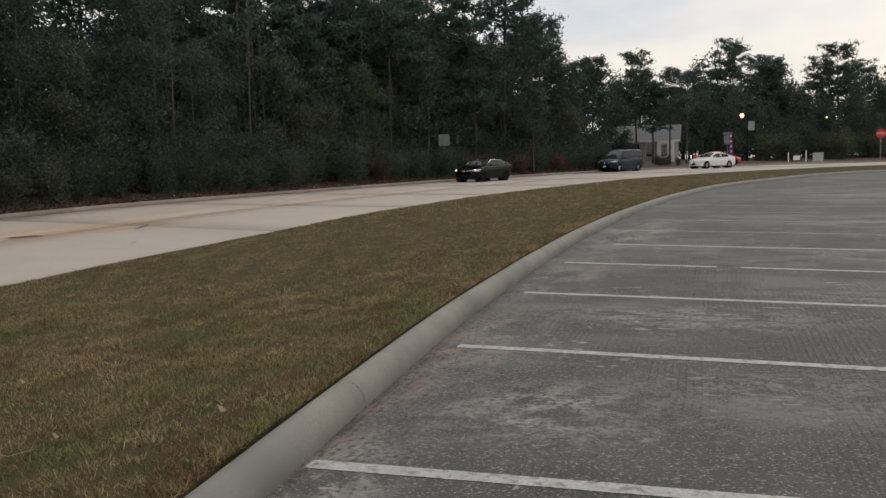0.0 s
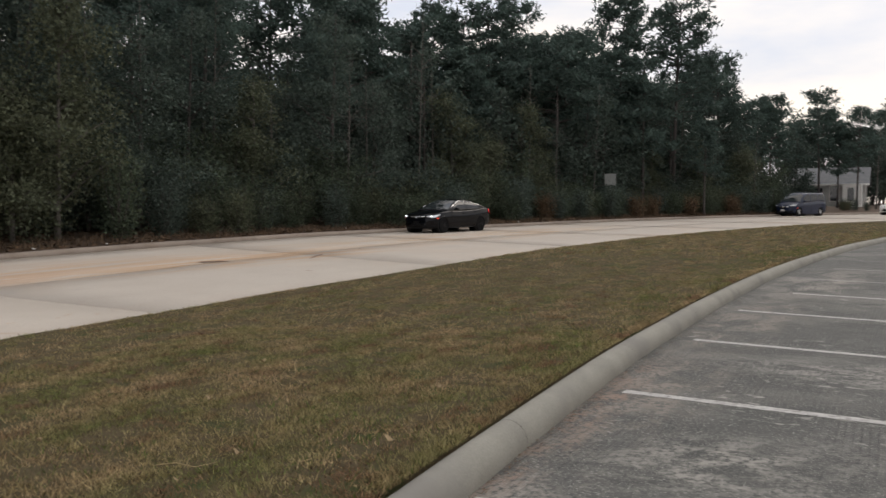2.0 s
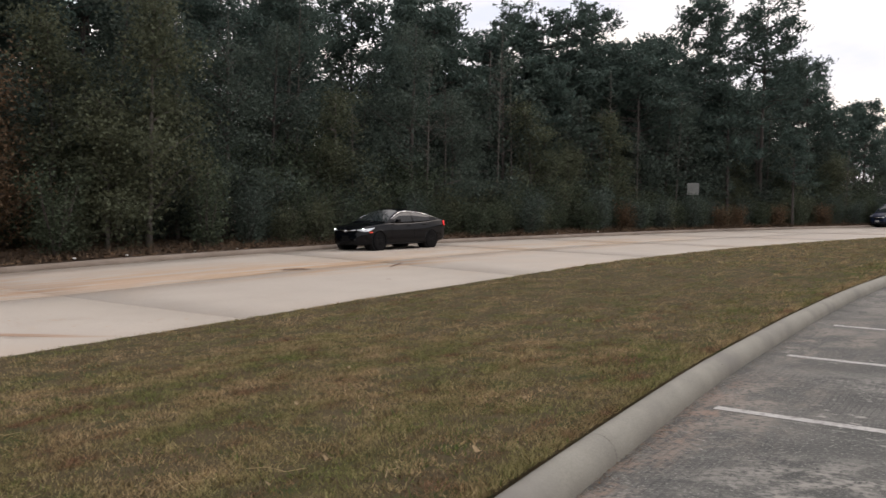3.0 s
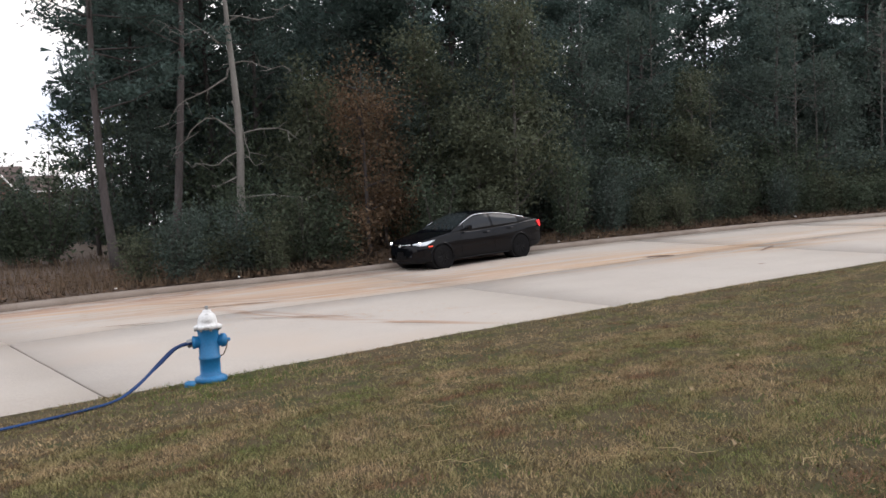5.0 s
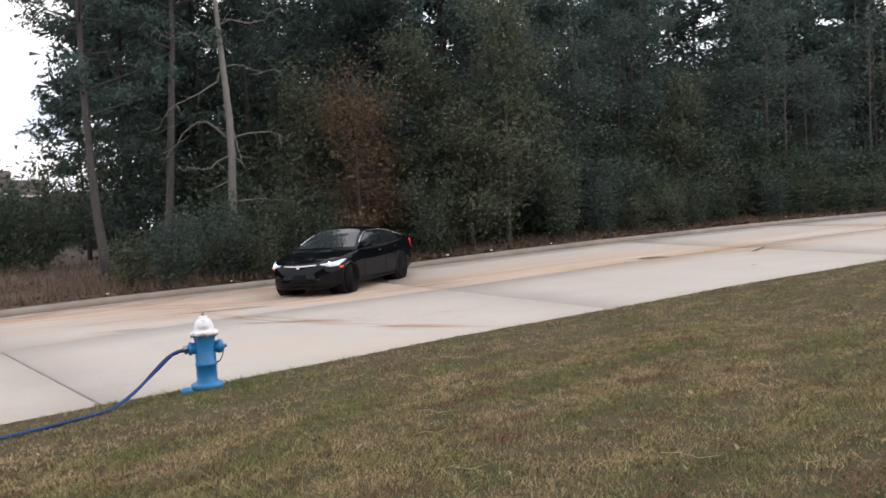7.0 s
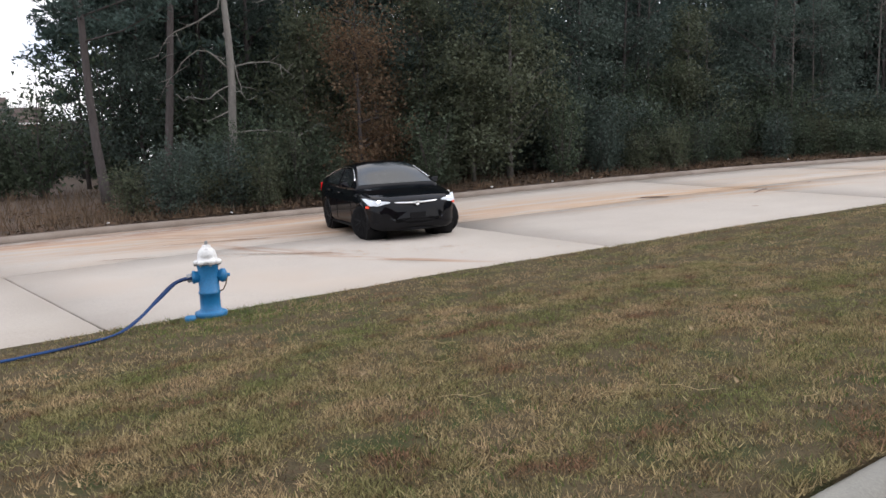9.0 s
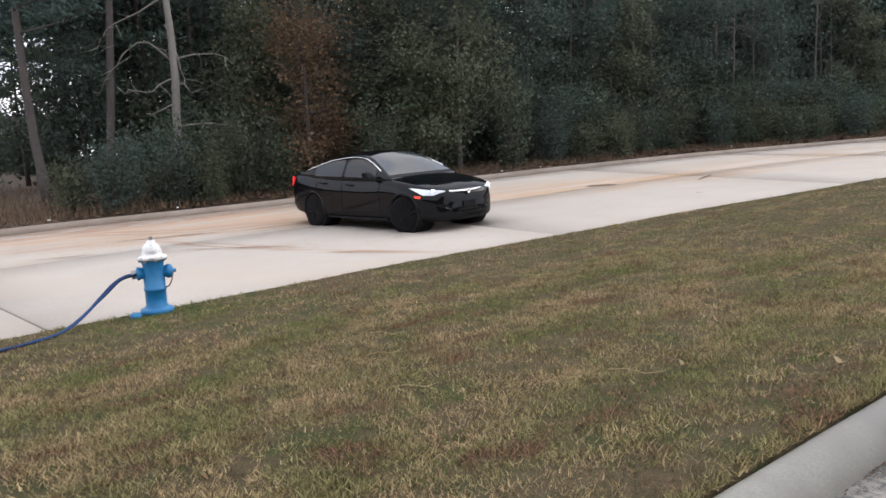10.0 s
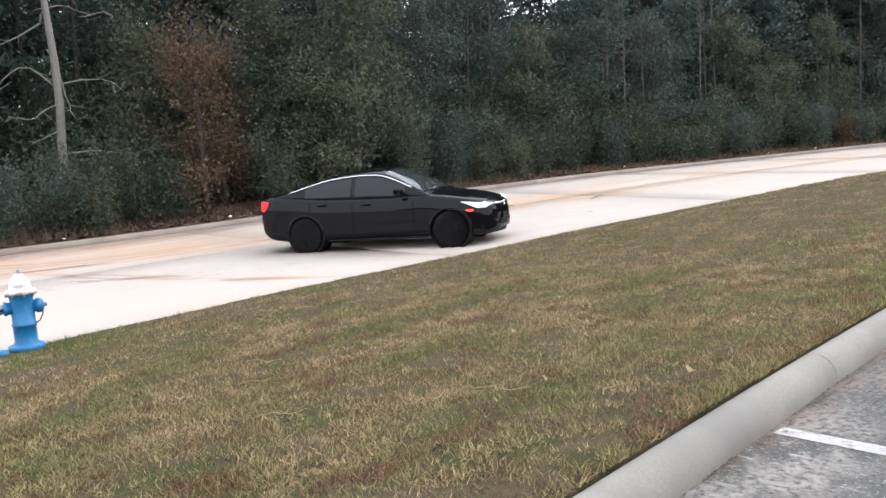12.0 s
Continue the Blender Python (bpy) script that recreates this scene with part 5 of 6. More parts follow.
def make_vehicle(name, m, label, V, paint, rim_material, lit=True, tail=True):
    """A car along +x with its foot at z = 0: body, cabin, panes, lamps, trim, mirrors and wheels."""
    root = thing(name, m, label, V.get("category", "car"))
    deck, roof, wid, low = (curve_at(V[k]) for k in ("deck", "roof", "width", "low"))
    x0, x1 = V["deck"][0][0], V["deck"][-1][0]
    xs = np.linspace(min(x0, x1), max(x0, x1), 131)
    axles, arch = V["axles"], V["wheel"] + 0.035
    rows = []
    for x in xs:
        w, d, b = wid(x), deck(x), low(x)
        pts = [(w * 0.86, b), (w * 0.96, b + 0.05), (w * 0.988, b + 0.12), (w * 0.996, b + (d - b) * 0.5), (w * 1.0, d - 0.22), (w * 0.962, d - 0.1), (w * 0.93, d - 0.02), (w * 0.8, d + 0.005), (w * 0.45, d + 0.025), (0.0, d + 0.032)]
        fine = [(0.0, b), (w * 0.5, b)]
        for seg, ((ya, za), (yb, zb)) in enumerate(zip(pts, pts[1:])):
            n = 5 if seg in (2, 3) else 2
            fine += [(ya + (yb - ya) * q / n, za + (zb - za) * q / n) for q in range(n)]
        fine.append(pts[-1])
        rows.append([(x, y_, z_) for y_, z_ in fine])
    bm = grid_bm(rows)
    gone = [f for f in bm.faces if abs(f.calc_center_median().y) > 0.52 and min(math.hypot(f.calc_center_median().x - a, f.calc_center_median().z - V["wheel"]) for a in axles) < arch]
    bmesh.ops.delete(bm, geom=gone, context="FACES")
    body = part("body", bm, paint, root, smooth=True)
    g0, g1 = V["roof"][0][0], V["roof"][-1][0]
    gx_ = np.linspace(g0, g1, 34)
    hmax = max(roof(x) - deck(x) for x in gx_)
    wt = V["roof_half"]

    def section(x):
        t = max(0.0, min(1.0, (roof(x) - deck(x)) / hmax))
        wb = wid(x) * 0.93
        return t, wb, wb - (wb - wt) * t, deck(x) - 0.02, roof(x)

    def side(x, v, out=0.0):
        t, wb, wtop, zb, rz = section(x)
        bulge = 0.02 * math.sin(math.pi * v) * t
        return (x, wb + (wtop - wb) * v + bulge + out, zb + (rz - 0.055 * t - zb) * v)

    def top(x, f, up=0.0):
        t, wb, wtop, zb, rz = section(x)
        return (x, f * wtop, rz - 0.055 * t * f**4 + 0.02 * t * (1 - f * f) + up)

    grows = [[side(x, 0), side(x, 0.25), side(x, 0.5), side(x, 0.75), side(x, 1.0), top(x, 0.93), top(x, 0.8), top(x, 0.5), top(x, 0.0)] for x in gx_]
    cabin = part("cabin", grid_bm([[(x, 0, deck(x) - 0.05)] + r for x, r in zip(gx_, grows)]), paint, root, smooth=True)

    def pane(nm, rows_, material, lb):
        bm = bmesh.new()
        vs = [[bm.verts.new(p) for p in r] for r in rows_]
        for a, b in zip(vs, vs[1:]):
            for i in range(len(a) - 1):
                bm.faces.new((a[i], a[i + 1], b[i + 1], b[i]))
        bmesh.ops.recalc_face_normals(bm, faces=bm.faces[:])
        return part(nm, bm, material, root, lb, True)

    for nm, (a, b), mt, lb in (("windscreen", V["screen"], M_WINDSHIELD, "tinted windscreen"), ("rear_window", V["rear"], M_CARGLASS, "dark rear window")):
        rws = [[top(x, f * 0.93, 0.008) for f in np.linspace(-1, 1, 11)] for x in np.linspace(a, b, 8)]
        pane(nm, rws, mt, lb)
    for sgn in (1, -1):
        for a, b in V["panes"]:
            rws = [[(p[0], sgn * p[1], p[2]) for p in (side(x, v, 0.007) for v in np.linspace(0.13, 0.88, 5))] for x in np.linspace(a, b, 9)]
            pane("side_window", rws, M_CARGLASS, "dark side window")
        if V.get("chrome"):
            a, b = V["chrome"]
            pts = [(p[0], sgn * p[1], p[2]) for p in (side(x, 0.95, 0.014) for x in np.linspace(a, b, 26))]
            part("window_trim", tube_bm(pts, 0.011, 6), M_CHROME, root, "chrome window trim", True)
        wmx = V["mirror"]
        part("mirror", hull_bm([(wmx + dx, sgn * (wid(wmx) * 0.93 + dy), deck(wmx) + dz) for dx, dy, dz in ((0.1, 0.0, 0.02), (-0.02, 0.05, 0.02), (0.07, 0.17, 0.03), (-0.05, 0.2, 0.03), (0.06, 0.19, 0.13), (-0.06, 0.2, 0.14), (0.06, 0.06, 0.13), (-0.04, 0.06, 0.14))]), paint, root, "wing mirror")
        hx = V["front"]
        lamp_pts = [(hx + dx, sgn * y_, V["lamp_z"] + dz) for dx, y_, dz in V["lamp"]]
        lamp = part("headlamp", hull_bm(lamp_pts), M_HEAD if lit else M_HEADSOFT, root, "bright headlamp" if lit else "clear headlamp")
        if lit:
            bx, by = V["beam"]
            part("beam_lens", lathe_bm([(0.036, 0), (0.03, 0.012), (0.012, 0.018)], 12, m=Matrix.Translation((bx, sgn * by, V["lamp_z"] + 0.02)) @ Matrix.Rotation(radians(90), 4, "Y")), M_BEAM, lamp, "glowing beam lens")
        rx_ = V["back"]
        part("tail_lamp", hull_bm([(rx_ + dx, sgn * y_, V["tail_z"] + dz) for dx, y_, dz in V["tail"]]), M_TAIL, root, "red tail lamp")
        part("marker_lamp", hull_bm([(V["marker"] + dx, sgn * (wid(V["marker"]) + dy), 0.63 + dz) for dx in (-0.09, 0.07) for dy in (-0.03, 0.012) for dz in (-0.02, 0.02)]), M_AMBER, root, "amber side marker")
        for hxx in V["handles"]:
            part("door_handle", tube_bm([(hxx - 0.1, sgn * (wid(hxx) * 0.985 + 0.006), deck(hxx) - 0.1), (hxx, sgn * (wid(hxx) * 0.985 + 0.03), deck(hxx) - 0.1), (hxx + 0.1, sgn * (wid(hxx) * 0.985 + 0.006), deck(hxx) - 0.1)], 0.014, 6), paint, root, "door handle")
        for sx in V["seams"]:
            part("door_seam", tube_bm([(sx, sgn * (wid(sx) * f + 0.001), z_) for f, z_ in ((0.985, low(sx) + 0.12), (1.0, low(sx) + 0.33), (0.998, deck(sx) - 0.2), (0.978, deck(sx) - 0.075))], 0.004, 4), M_TRIM, root)
        part("sill", tube_bm([(axles[0] - 0.45, sgn * (wid(0) * 0.965), low(0) + 0.03), (axles[1] + 0.45, sgn * (wid(0) * 0.965), low(0) + 0.03)], 0.02, 6), M_TRIM, root, "side sill trim")
        for ax in axles:
            am = Matrix.Translation((ax, sgn * (wid(ax) - 0.42), V["wheel"])) @ Matrix.Rotation(radians(-90 * sgn), 4, "X")
            part("wheel_arch", lathe_bm([(0.04, 0.0), (arch + 0.02, 0.0), (arch + 0.02, 0.385), (arch - 0.02, 0.39), (arch - 0.03, 0.01), (0.04, 0.006)], 30, m=am), M_TRIM, root, "dark wheel arch", True)
            bm = bmesh.new()
            ring = []
            for q in range(25):
                a = math.pi * (-0.08 + 1.16 * q / 24)
                cols = []
                for rr, out in ((arch + 0.04, -0.016), (arch + 0.02, 0.004), (arch - 0.003, 0.004), (arch - 0.015, -0.03)):
                    px = ax + rr * math.cos(a)
                    pz = V["wheel"] + rr * math.sin(a)
                    cols.append(bm.verts.new((px, sgn * (wid(px) + out), pz)))
                ring.append(cols)
            for ra, rb in zip(ring, ring[1:]):
                for q in range(3):
                    bm.faces.new((ra[q], ra[q + 1], rb[q + 1], rb[q]))
            bmesh.ops.recalc_face_normals(bm, faces=bm.faces[:])
            part("arch_lip", bm, paint, root, "painted wheel arch lip", True)
    fx = V["front"]
    nose = V["nose_z"]
    half = V["grille_half"]
    part("grille_bar", tube_bm([(fx + 0.03 - 0.28 * (abs(y_) / half) ** 2.4, y_, nose + 0.03 * abs(y_)) for y_ in np.linspace(-half, half, 15)], 0.026, 8, flat=0.75), M_CHROME, root, "chrome grille bar", True)
    part("badge", lathe_bm([(0.045, 0), (0.045, 0.012), (0.03, 0.015), (0.03, 0.004)], 14, m=Matrix.Translation((fx + 0.055, 0, nose - 0.01)) @ Matrix.Rotation(radians(90), 4, "Y")), M_CHROME, root, "plain chrome badge", True)
    part("upper_grille", tube_bm([(fx - 0.005 - 0.2 * (abs(y_) / half) ** 2.2, y_, nose - 0.085) for y_ in np.linspace(-half * 0.75, half * 0.75, 11)], 0.05, 8), M_TRIM, root, "black upper grille", True)
    part("lower_grille", tube_bm([(fx + 0.0 - 0.2 * (abs(y_) / half) ** 2.2, y_, 0.36) for y_ in np.linspace(-half * 0.9, half * 0.9, 11)], 0.075, 8), M_TRIM, root, "black lower grille", True)
    for sgn in (1, -1):
        part("fog_recess", hull_bm([(fx + dx, sgn * y_, z_) for dx, y_, z_ in ((0.0, 0.5, 0.3), (0.0, 0.52, 0.42), (-0.16, 0.76, 0.3), (-0.17, 0.75, 0.47), (-0.3, 0.5, 0.36), (-0.3, 0.78, 0.38))]), M_TRIM, root, "black fog lamp recess")
    for z_ in (0.31, 0.36, 0.41):
        part("grille_slat", tube_bm([(fx + 0.075 - 0.2 * (abs(y_) / half) ** 2.2, y_, z_) for y_ in np.linspace(-half * 0.72, half * 0.72, 9)], 0.008, 5), M_TRIM, root, "thin grille slat", True)
    part("front_lip", tube_bm([(fx + 0.02 - 0.33 * (abs(y_) / half) ** 2.4, y_, 0.21) for y_ in np.linspace(-half * 1.12, half * 1.12, 13)], 0.03, 6), M_TRIM, root, "black front lip", True)
    part("number_plate", box_bm(0.012, 0.3, 0.13, fx + 0.065, 0, 0.38, 0.004), M_TRIM if V.get("chrome") else M_WHITE, root, "blank plate")
    wheels = []
    for ax in axles:
        for sgn in (1, -1):
            R_ = V["wheel"]
            wm = pose(ax, sgn * (wid(ax) - 0.115), R_)
            turn = Matrix.Rotation(radians(90), 4, "X")
            whl = part("wheel", lathe_bm([(R_ * 0.66, -0.1), (R_ * 0.9, -0.108), (R_ * 0.985, -0.085), (R_, -0.04), (R_, 0.04), (R_ * 0.985, 0.085), (R_ * 0.9, 0.108), (R_ * 0.66, 0.1)], 30, m=turn), M_TYRE, root, "black tyre", True, wm)
            bm = lathe_bm([(R_ * 0.67, 0.09), (R_ * 0.64, 0.098), (R_ * 0.6, 0.06), (R_ * 0.58, 0.0)], 30, m=Matrix.Rotation(radians(-90 * sgn), 4, "X"))
            for q in range(10):
                a = 2 * math.pi * q / 10
                s_ = sgn * 0.092
                tube_bm([(0.05 * math.cos(a), s_, 0.05 * math.sin(a)), (R_ * 0.62 * math.cos(a + 0.08), s_ - sgn * 0.01, R_ * 0.62 * math.sin(a + 0.08))], [0.022, 0.03], 5, bm)
            lathe_bm([(0.06, 0.07), (0.06, 0.1), (0.03, 0.105)], 12, bm, Matrix.Rotation(radians(-90 * sgn), 4, "X"))
            part("rim", bm, rim_material, whl, "spoked wheel rim")
            wheels.append(whl)
    return root, wheels


SEDAN = dict(front=2.14, back=-2.3, axles=(1.43, -1.35), wheel=0.325,
             deck=[(-2.36, 0.80), (-2.31, 0.95), (-2.22, 1.03), (-2.0, 1.055), (-1.75, 1.045), (-1.2, 0.99), (-0.4, 0.95), (0.4, 0.935), (0.95, 0.945), (1.35, 0.90), (1.75, 0.83), (2.01, 0.755), (2.13, 0.68), (2.19, 0.56)],
             roof=[(-1.95, 1.05), (-1.7, 1.115), (-1.35, 1.225), (-0.95, 1.345), (-0.55, 1.405), (-0.15, 1.42), (0.15, 1.39), (0.45, 1.27), (0.8, 1.08), (1.05, 0.945)],
             width=[(-2.36, 0.62), (-2.28, 0.74), (-2.1, 0.82), (-1.7, 0.875), (-1.0, 0.9), (0, 0.895), (1.0, 0.9), (1.5, 0.895), (1.78, 0.86), (1.98, 0.76), (2.12, 0.6), (2.19, 0.42)],
             low=[(-2.36, 0.42), (-2.2, 0.29), (-1.9, 0.23), (-1.0, 0.19), (1.0, 0.19), (1.9, 0.19), (2.1, 0.2), (2.19, 0.25)],
             roof_half=0.60, screen=(0.2, 0.95), rear=(-1.75, -0.9), panes=[(-1.32, -0.42), (-0.34, 0.62)], chrome=(-1.66, 0.74), mirror=0.55,
             lamp_z=0.70, lamp=[(0.0, 0.5, -0.0), (0.0, 0.5, 0.02), (-0.1, 0.72, -0.05), (-0.12, 0.72, 0.04), (-0.5, 0.91, 0.095), (-0.44, 0.908, 0.075), (-0.22, 0.85, -0.04), (-0.4, 0.80, 0.08), (-0.3, 0.5, 0.0)],
             beam=(2.02, 0.68), tail_z=0.9, tail=[(-0.03, 0.52, 0.0), (-0.02, 0.52, 0.07), (0.02, 0.76, -0.08), (0.03, 0.74, 0.1), (0.24, 0.822, 0.08), (0.2, 0.822, 0.0), (0.1, 0.805, -0.12), (0.1, 0.5, 0.0)],
             marker=1.79, handles=(-0.98, -0.12), seams=(0.78, -0.38, -1.22), nose_z=0.685, grille_half=0.70)
VAN = dict(SEDAN, front=2.28, back=-2.36, axles=(1.5, -1.5), wheel=0.34, category="van",
           deck=[(-2.42, 0.85), (-2.39, 1.05), (-2.2, 1.12), (0.6, 1.08), (1.3, 1.06), (1.7, 1.0), (2.05, 0.9), (2.22, 0.76), (2.3, 0.58)],
           roof=[(-2.40, 1.12), (-2.34, 1.5), (-2.22, 1.78), (-1.8, 1.84), (-0.6, 1.86), (0.25, 1.83), (0.6, 1.72), (1.0, 1.42), (1.4, 1.06)],
           width=[(-2.42, 0.82), (-2.3, 0.9), (-1.5, 0.92), (1.4, 0.92), (1.8, 0.88), (2.1, 0.74), (2.3, 0.48)],
           low=[(-2.42, 0.36), (-2.0, 0.24), (1.9, 0.22), (2.3, 0.28)],
           roof_half=0.74, screen=(0.62, 1.32), rear=(-2.385, -2.3), panes=[(-2.1, -1.25), (-1.15, -0.15), (-0.05, 0.85)], chrome=None, mirror=0.85, lamp_z=0.84, marker=1.75, handles=(0.05,), seams=(0.95, -0.1), nose_z=0.72)

black_sedan, black_wheels = make_vehicle("sedan", pose(-7.96, 51.03, 0.35), "black four-door sedan with lit headlamps and black wheels", SEDAN, M_BLACKPAINT, M_RIM)
make_vehicle("van", pose(0.55, 72.2, road_z(72.2), 0, 0, -122), "dark blue compact passenger van stopped by the kerb", VAN, M_BLUEPAINT, M_SILVERRIM, lit=False)
make_vehicle("sedan", pose(8.75, 78.6, road_z(78.6), 0, 0, -140), "white four-door sedan stopped on the street", SEDAN, M_WHITEPAINT, M_SILVERRIM, lit=False)
red_sedan, red_wheels = make_vehicle("sedan", pose(10.2, 88.5, road_z(88.5) + 0.1), "red sedan with lit headlamps pulling out", SEDAN, M_REDPAINT, M_SILVERRIM)


# ---------------------------------------------------------------- signs, lamps, houses
def post_sign(name, x, y, z, h, label, category, plate, post_material=M_STEEL, turn=0.0):
    root = thing(name, pose(x, y, z, 0, 0, turn), label, category)
    part("post", tube_bm([(0, 0, -0.2), (0, 0, h)], 0.03, 8), post_material, root, "steel post")
    plate(root, h)
    return root


def blank_plate(root, h):
    part("sign_plate", box_bm(0.75, 0.012, 0.8, 0, -0.04, h - 0.72, 0.004), M_SIGNBACK, root, "bare grey back of a sign")


def stop_plate(root, h):
    bm = lathe_bm([(0.44, 0), (0.44, 0.012)], 8, m=Matrix.Translation((0, -0.04, h - 0.4)) @ Matrix.Rotation(radians(90), 4, "X") @ Matrix.Rotation(radians(22.5), 4, "Z"))
    pl = part("sign_plate", bm, M_RED, root, "red octagonal plate")
    t = bpy.data.curves.new("stop_word", "FONT")
    t.body, t.size, t.align_x, t.align_y = "STOP", 0.3, "CENTER", "CENTER"
    ob = new("lettering", t)
    ob.matrix_basis = Matrix.Translation((0, -0.058, h - 0.4)) @ Matrix.Rotation(radians(90), 4, "X")
    t.materials.append(M_WHITE)
    ob.parent = root


def street_plate(root, h):
    part("sign_plate", box_bm(0.7, 0.012, 0.9, 0, -0.04, h - 1.1, 0.004), M_SIGNBACK, root, "pale rectangular plate")
    part("name_blade", box_bm(0.9, 0.012, 0.2, 0, -0.04, h - 0.1, 0.004), M_SIGNBACK, root, "street name blade")


post_sign("road_sign", -11.35, 55.6, forest_z(-11.35, 55.6), 2.75, "grey metal road sign seen from behind on a thin post", "road sign", blank_plate, turn=15)
post_sign("stop_sign", 24.2, 83.0, 1.25, 2.6, "red octagonal stop sign on a post", "stop sign", stop_plate, turn=-10)
post_sign("street_sign", 11.3, 87.5, 1.0, 3.0, "pale street sign on a post", "road sign", street_plate, turn=-8)


def street_lamp(x, y, z, h, label):
    root = thing("street_lamp", pose(x, y, z), label, "street lamp", "street lamps")
    part("pole", tube_bm([(0, 0, -0.3), (0, 0, 0.5), (0, 0, h)], [0.1, 0.07, 0.05], 10), M_TRIM, root, "dark pole")
    part("arm", tube_bm([(0, 0, h - 0.1), (-0.25, 0, h + 0.1), (-0.55, 0, h + 0.12)], 0.03, 6), M_TRIM, root)
    part("globe", lathe_bm([(0.08, h - 0.18), (0.2, h - 0.05), (0.21, h + 0.08), (0.13, h + 0.2)], 12, m=Matrix.Translation((-0.6, 0, 0))), M_SODIUM, root, "glowing orange lantern", True)
    part("lantern_cap", lathe_bm([(0.3, h + 0.2), (0.2, h + 0.3), (0.03, h + 0.38)], 12, m=Matrix.Translation((-0.6, 0, 0))), M_TRIM, root, "dark cap")
    part("banner", box_bm(0.75, 0.02, 1.0, 0.35, 0, h - 1.6, 0.004), M_BANNER, root, "pale pole banner")
    return root


street_lamp(14.4, 95.5, 1.2, 4.9, "street lamp with an orange glow and a pale banner")
street_lamp(28.3, 118.0, 1.6, 5.0, "street lamp with an orange glow and a pale banner")
flag = thing("feather_flag", pose(11.1, 84.6, 0.75, 0, 0, -8), "purple feather flag with white print on a thin pole", "flag")
part("pole", tube_bm([(0, 0, -0.1), (0.02, 0, 2.0), (-0.15, 0, 3.6)], [0.02, 0.016, 0.008], 6), M_STEEL, flag, "thin pole")
bm = bmesh.new()
cl = [bm.verts.new(p) for p in ((0.02, 0, 0.5), (0.42, 0.05, 0.55), (0.36, 0.08, 1.6), (0.24, 0.04, 2.7), (-0.1, 0, 3.6), (-0.02, 0, 2.6), (0.03, 0, 1.5))]
for q in ((0, 1, 2, 6), (6, 2, 3, 5), (5, 3, 4)):
    bm.faces.new([cl[i] for i in q])
bmesh.ops.solidify(bm, geom=bm.faces[:], thickness=0.012)
part("cloth", bm, M_FLAG, flag, "purple cloth")
for z_ in (0.8, 1.3, 1.8, 2.3, 2.8):
    part("print_bar", box_bm(0.17, 0.07, 0.2, 0.17 - 0.03 * (z_ - 0.8), 0.03, z_, 0.01), M_FLAGWHITE, flag, "white printed bar")

cab = thing("utility_cabinet", pose(19.5, 86.0, 1.0, 0, 0, -12), "pale green utility cabinet on the far verge", "utility cabinet")
part("body", box_bm(0.95, 0.7, 0.8, bevel=0.03), M_UTILITY, cab)
part("lid", box_bm(1.0, 0.75, 0.06, z=0.8, bevel=0.015), M_UTILITY, cab)
part("door", box_bm(0.4, 0.02, 0.65, -0.22, -0.36, 0.06, 0.006), M_UTILITY, cab)
part("plinth", box_bm(1.05, 0.8, 0.1, z=-0.08, bevel=0.01), M_KERB, cab)
for x, h in ((16.6, 0.9), (18.2, 1.05)):
    mk = thing("marker_post", pose(x, 85.0, 0.98), "thin white marker post in the verge", "marker post", "marker posts")
    part("stake", box_bm(0.09, 0.03, h, bevel=0.006), M_WHITE, mk)
    part("cap", box_bm(0.11, 0.05, 0.06, z=h, bevel=0.006), M_WHITE, mk)
ys = thing("yard_sign", pose(17.4, 85.2, 0.98, 0, 0, -10), "small white yard sign on wire legs", "yard sign")
part("panel", box_bm(0.62, 0.012, 0.42, z=0.2, bevel=0.003), M_WHITE, ys, "white panel")
for x in (-0.2, 0.2):
    part("leg", tube_bm([(x, 0, -0.05), (x, 0, 0.25)], 0.006, 5), M_STEEL, ys, "wire leg")


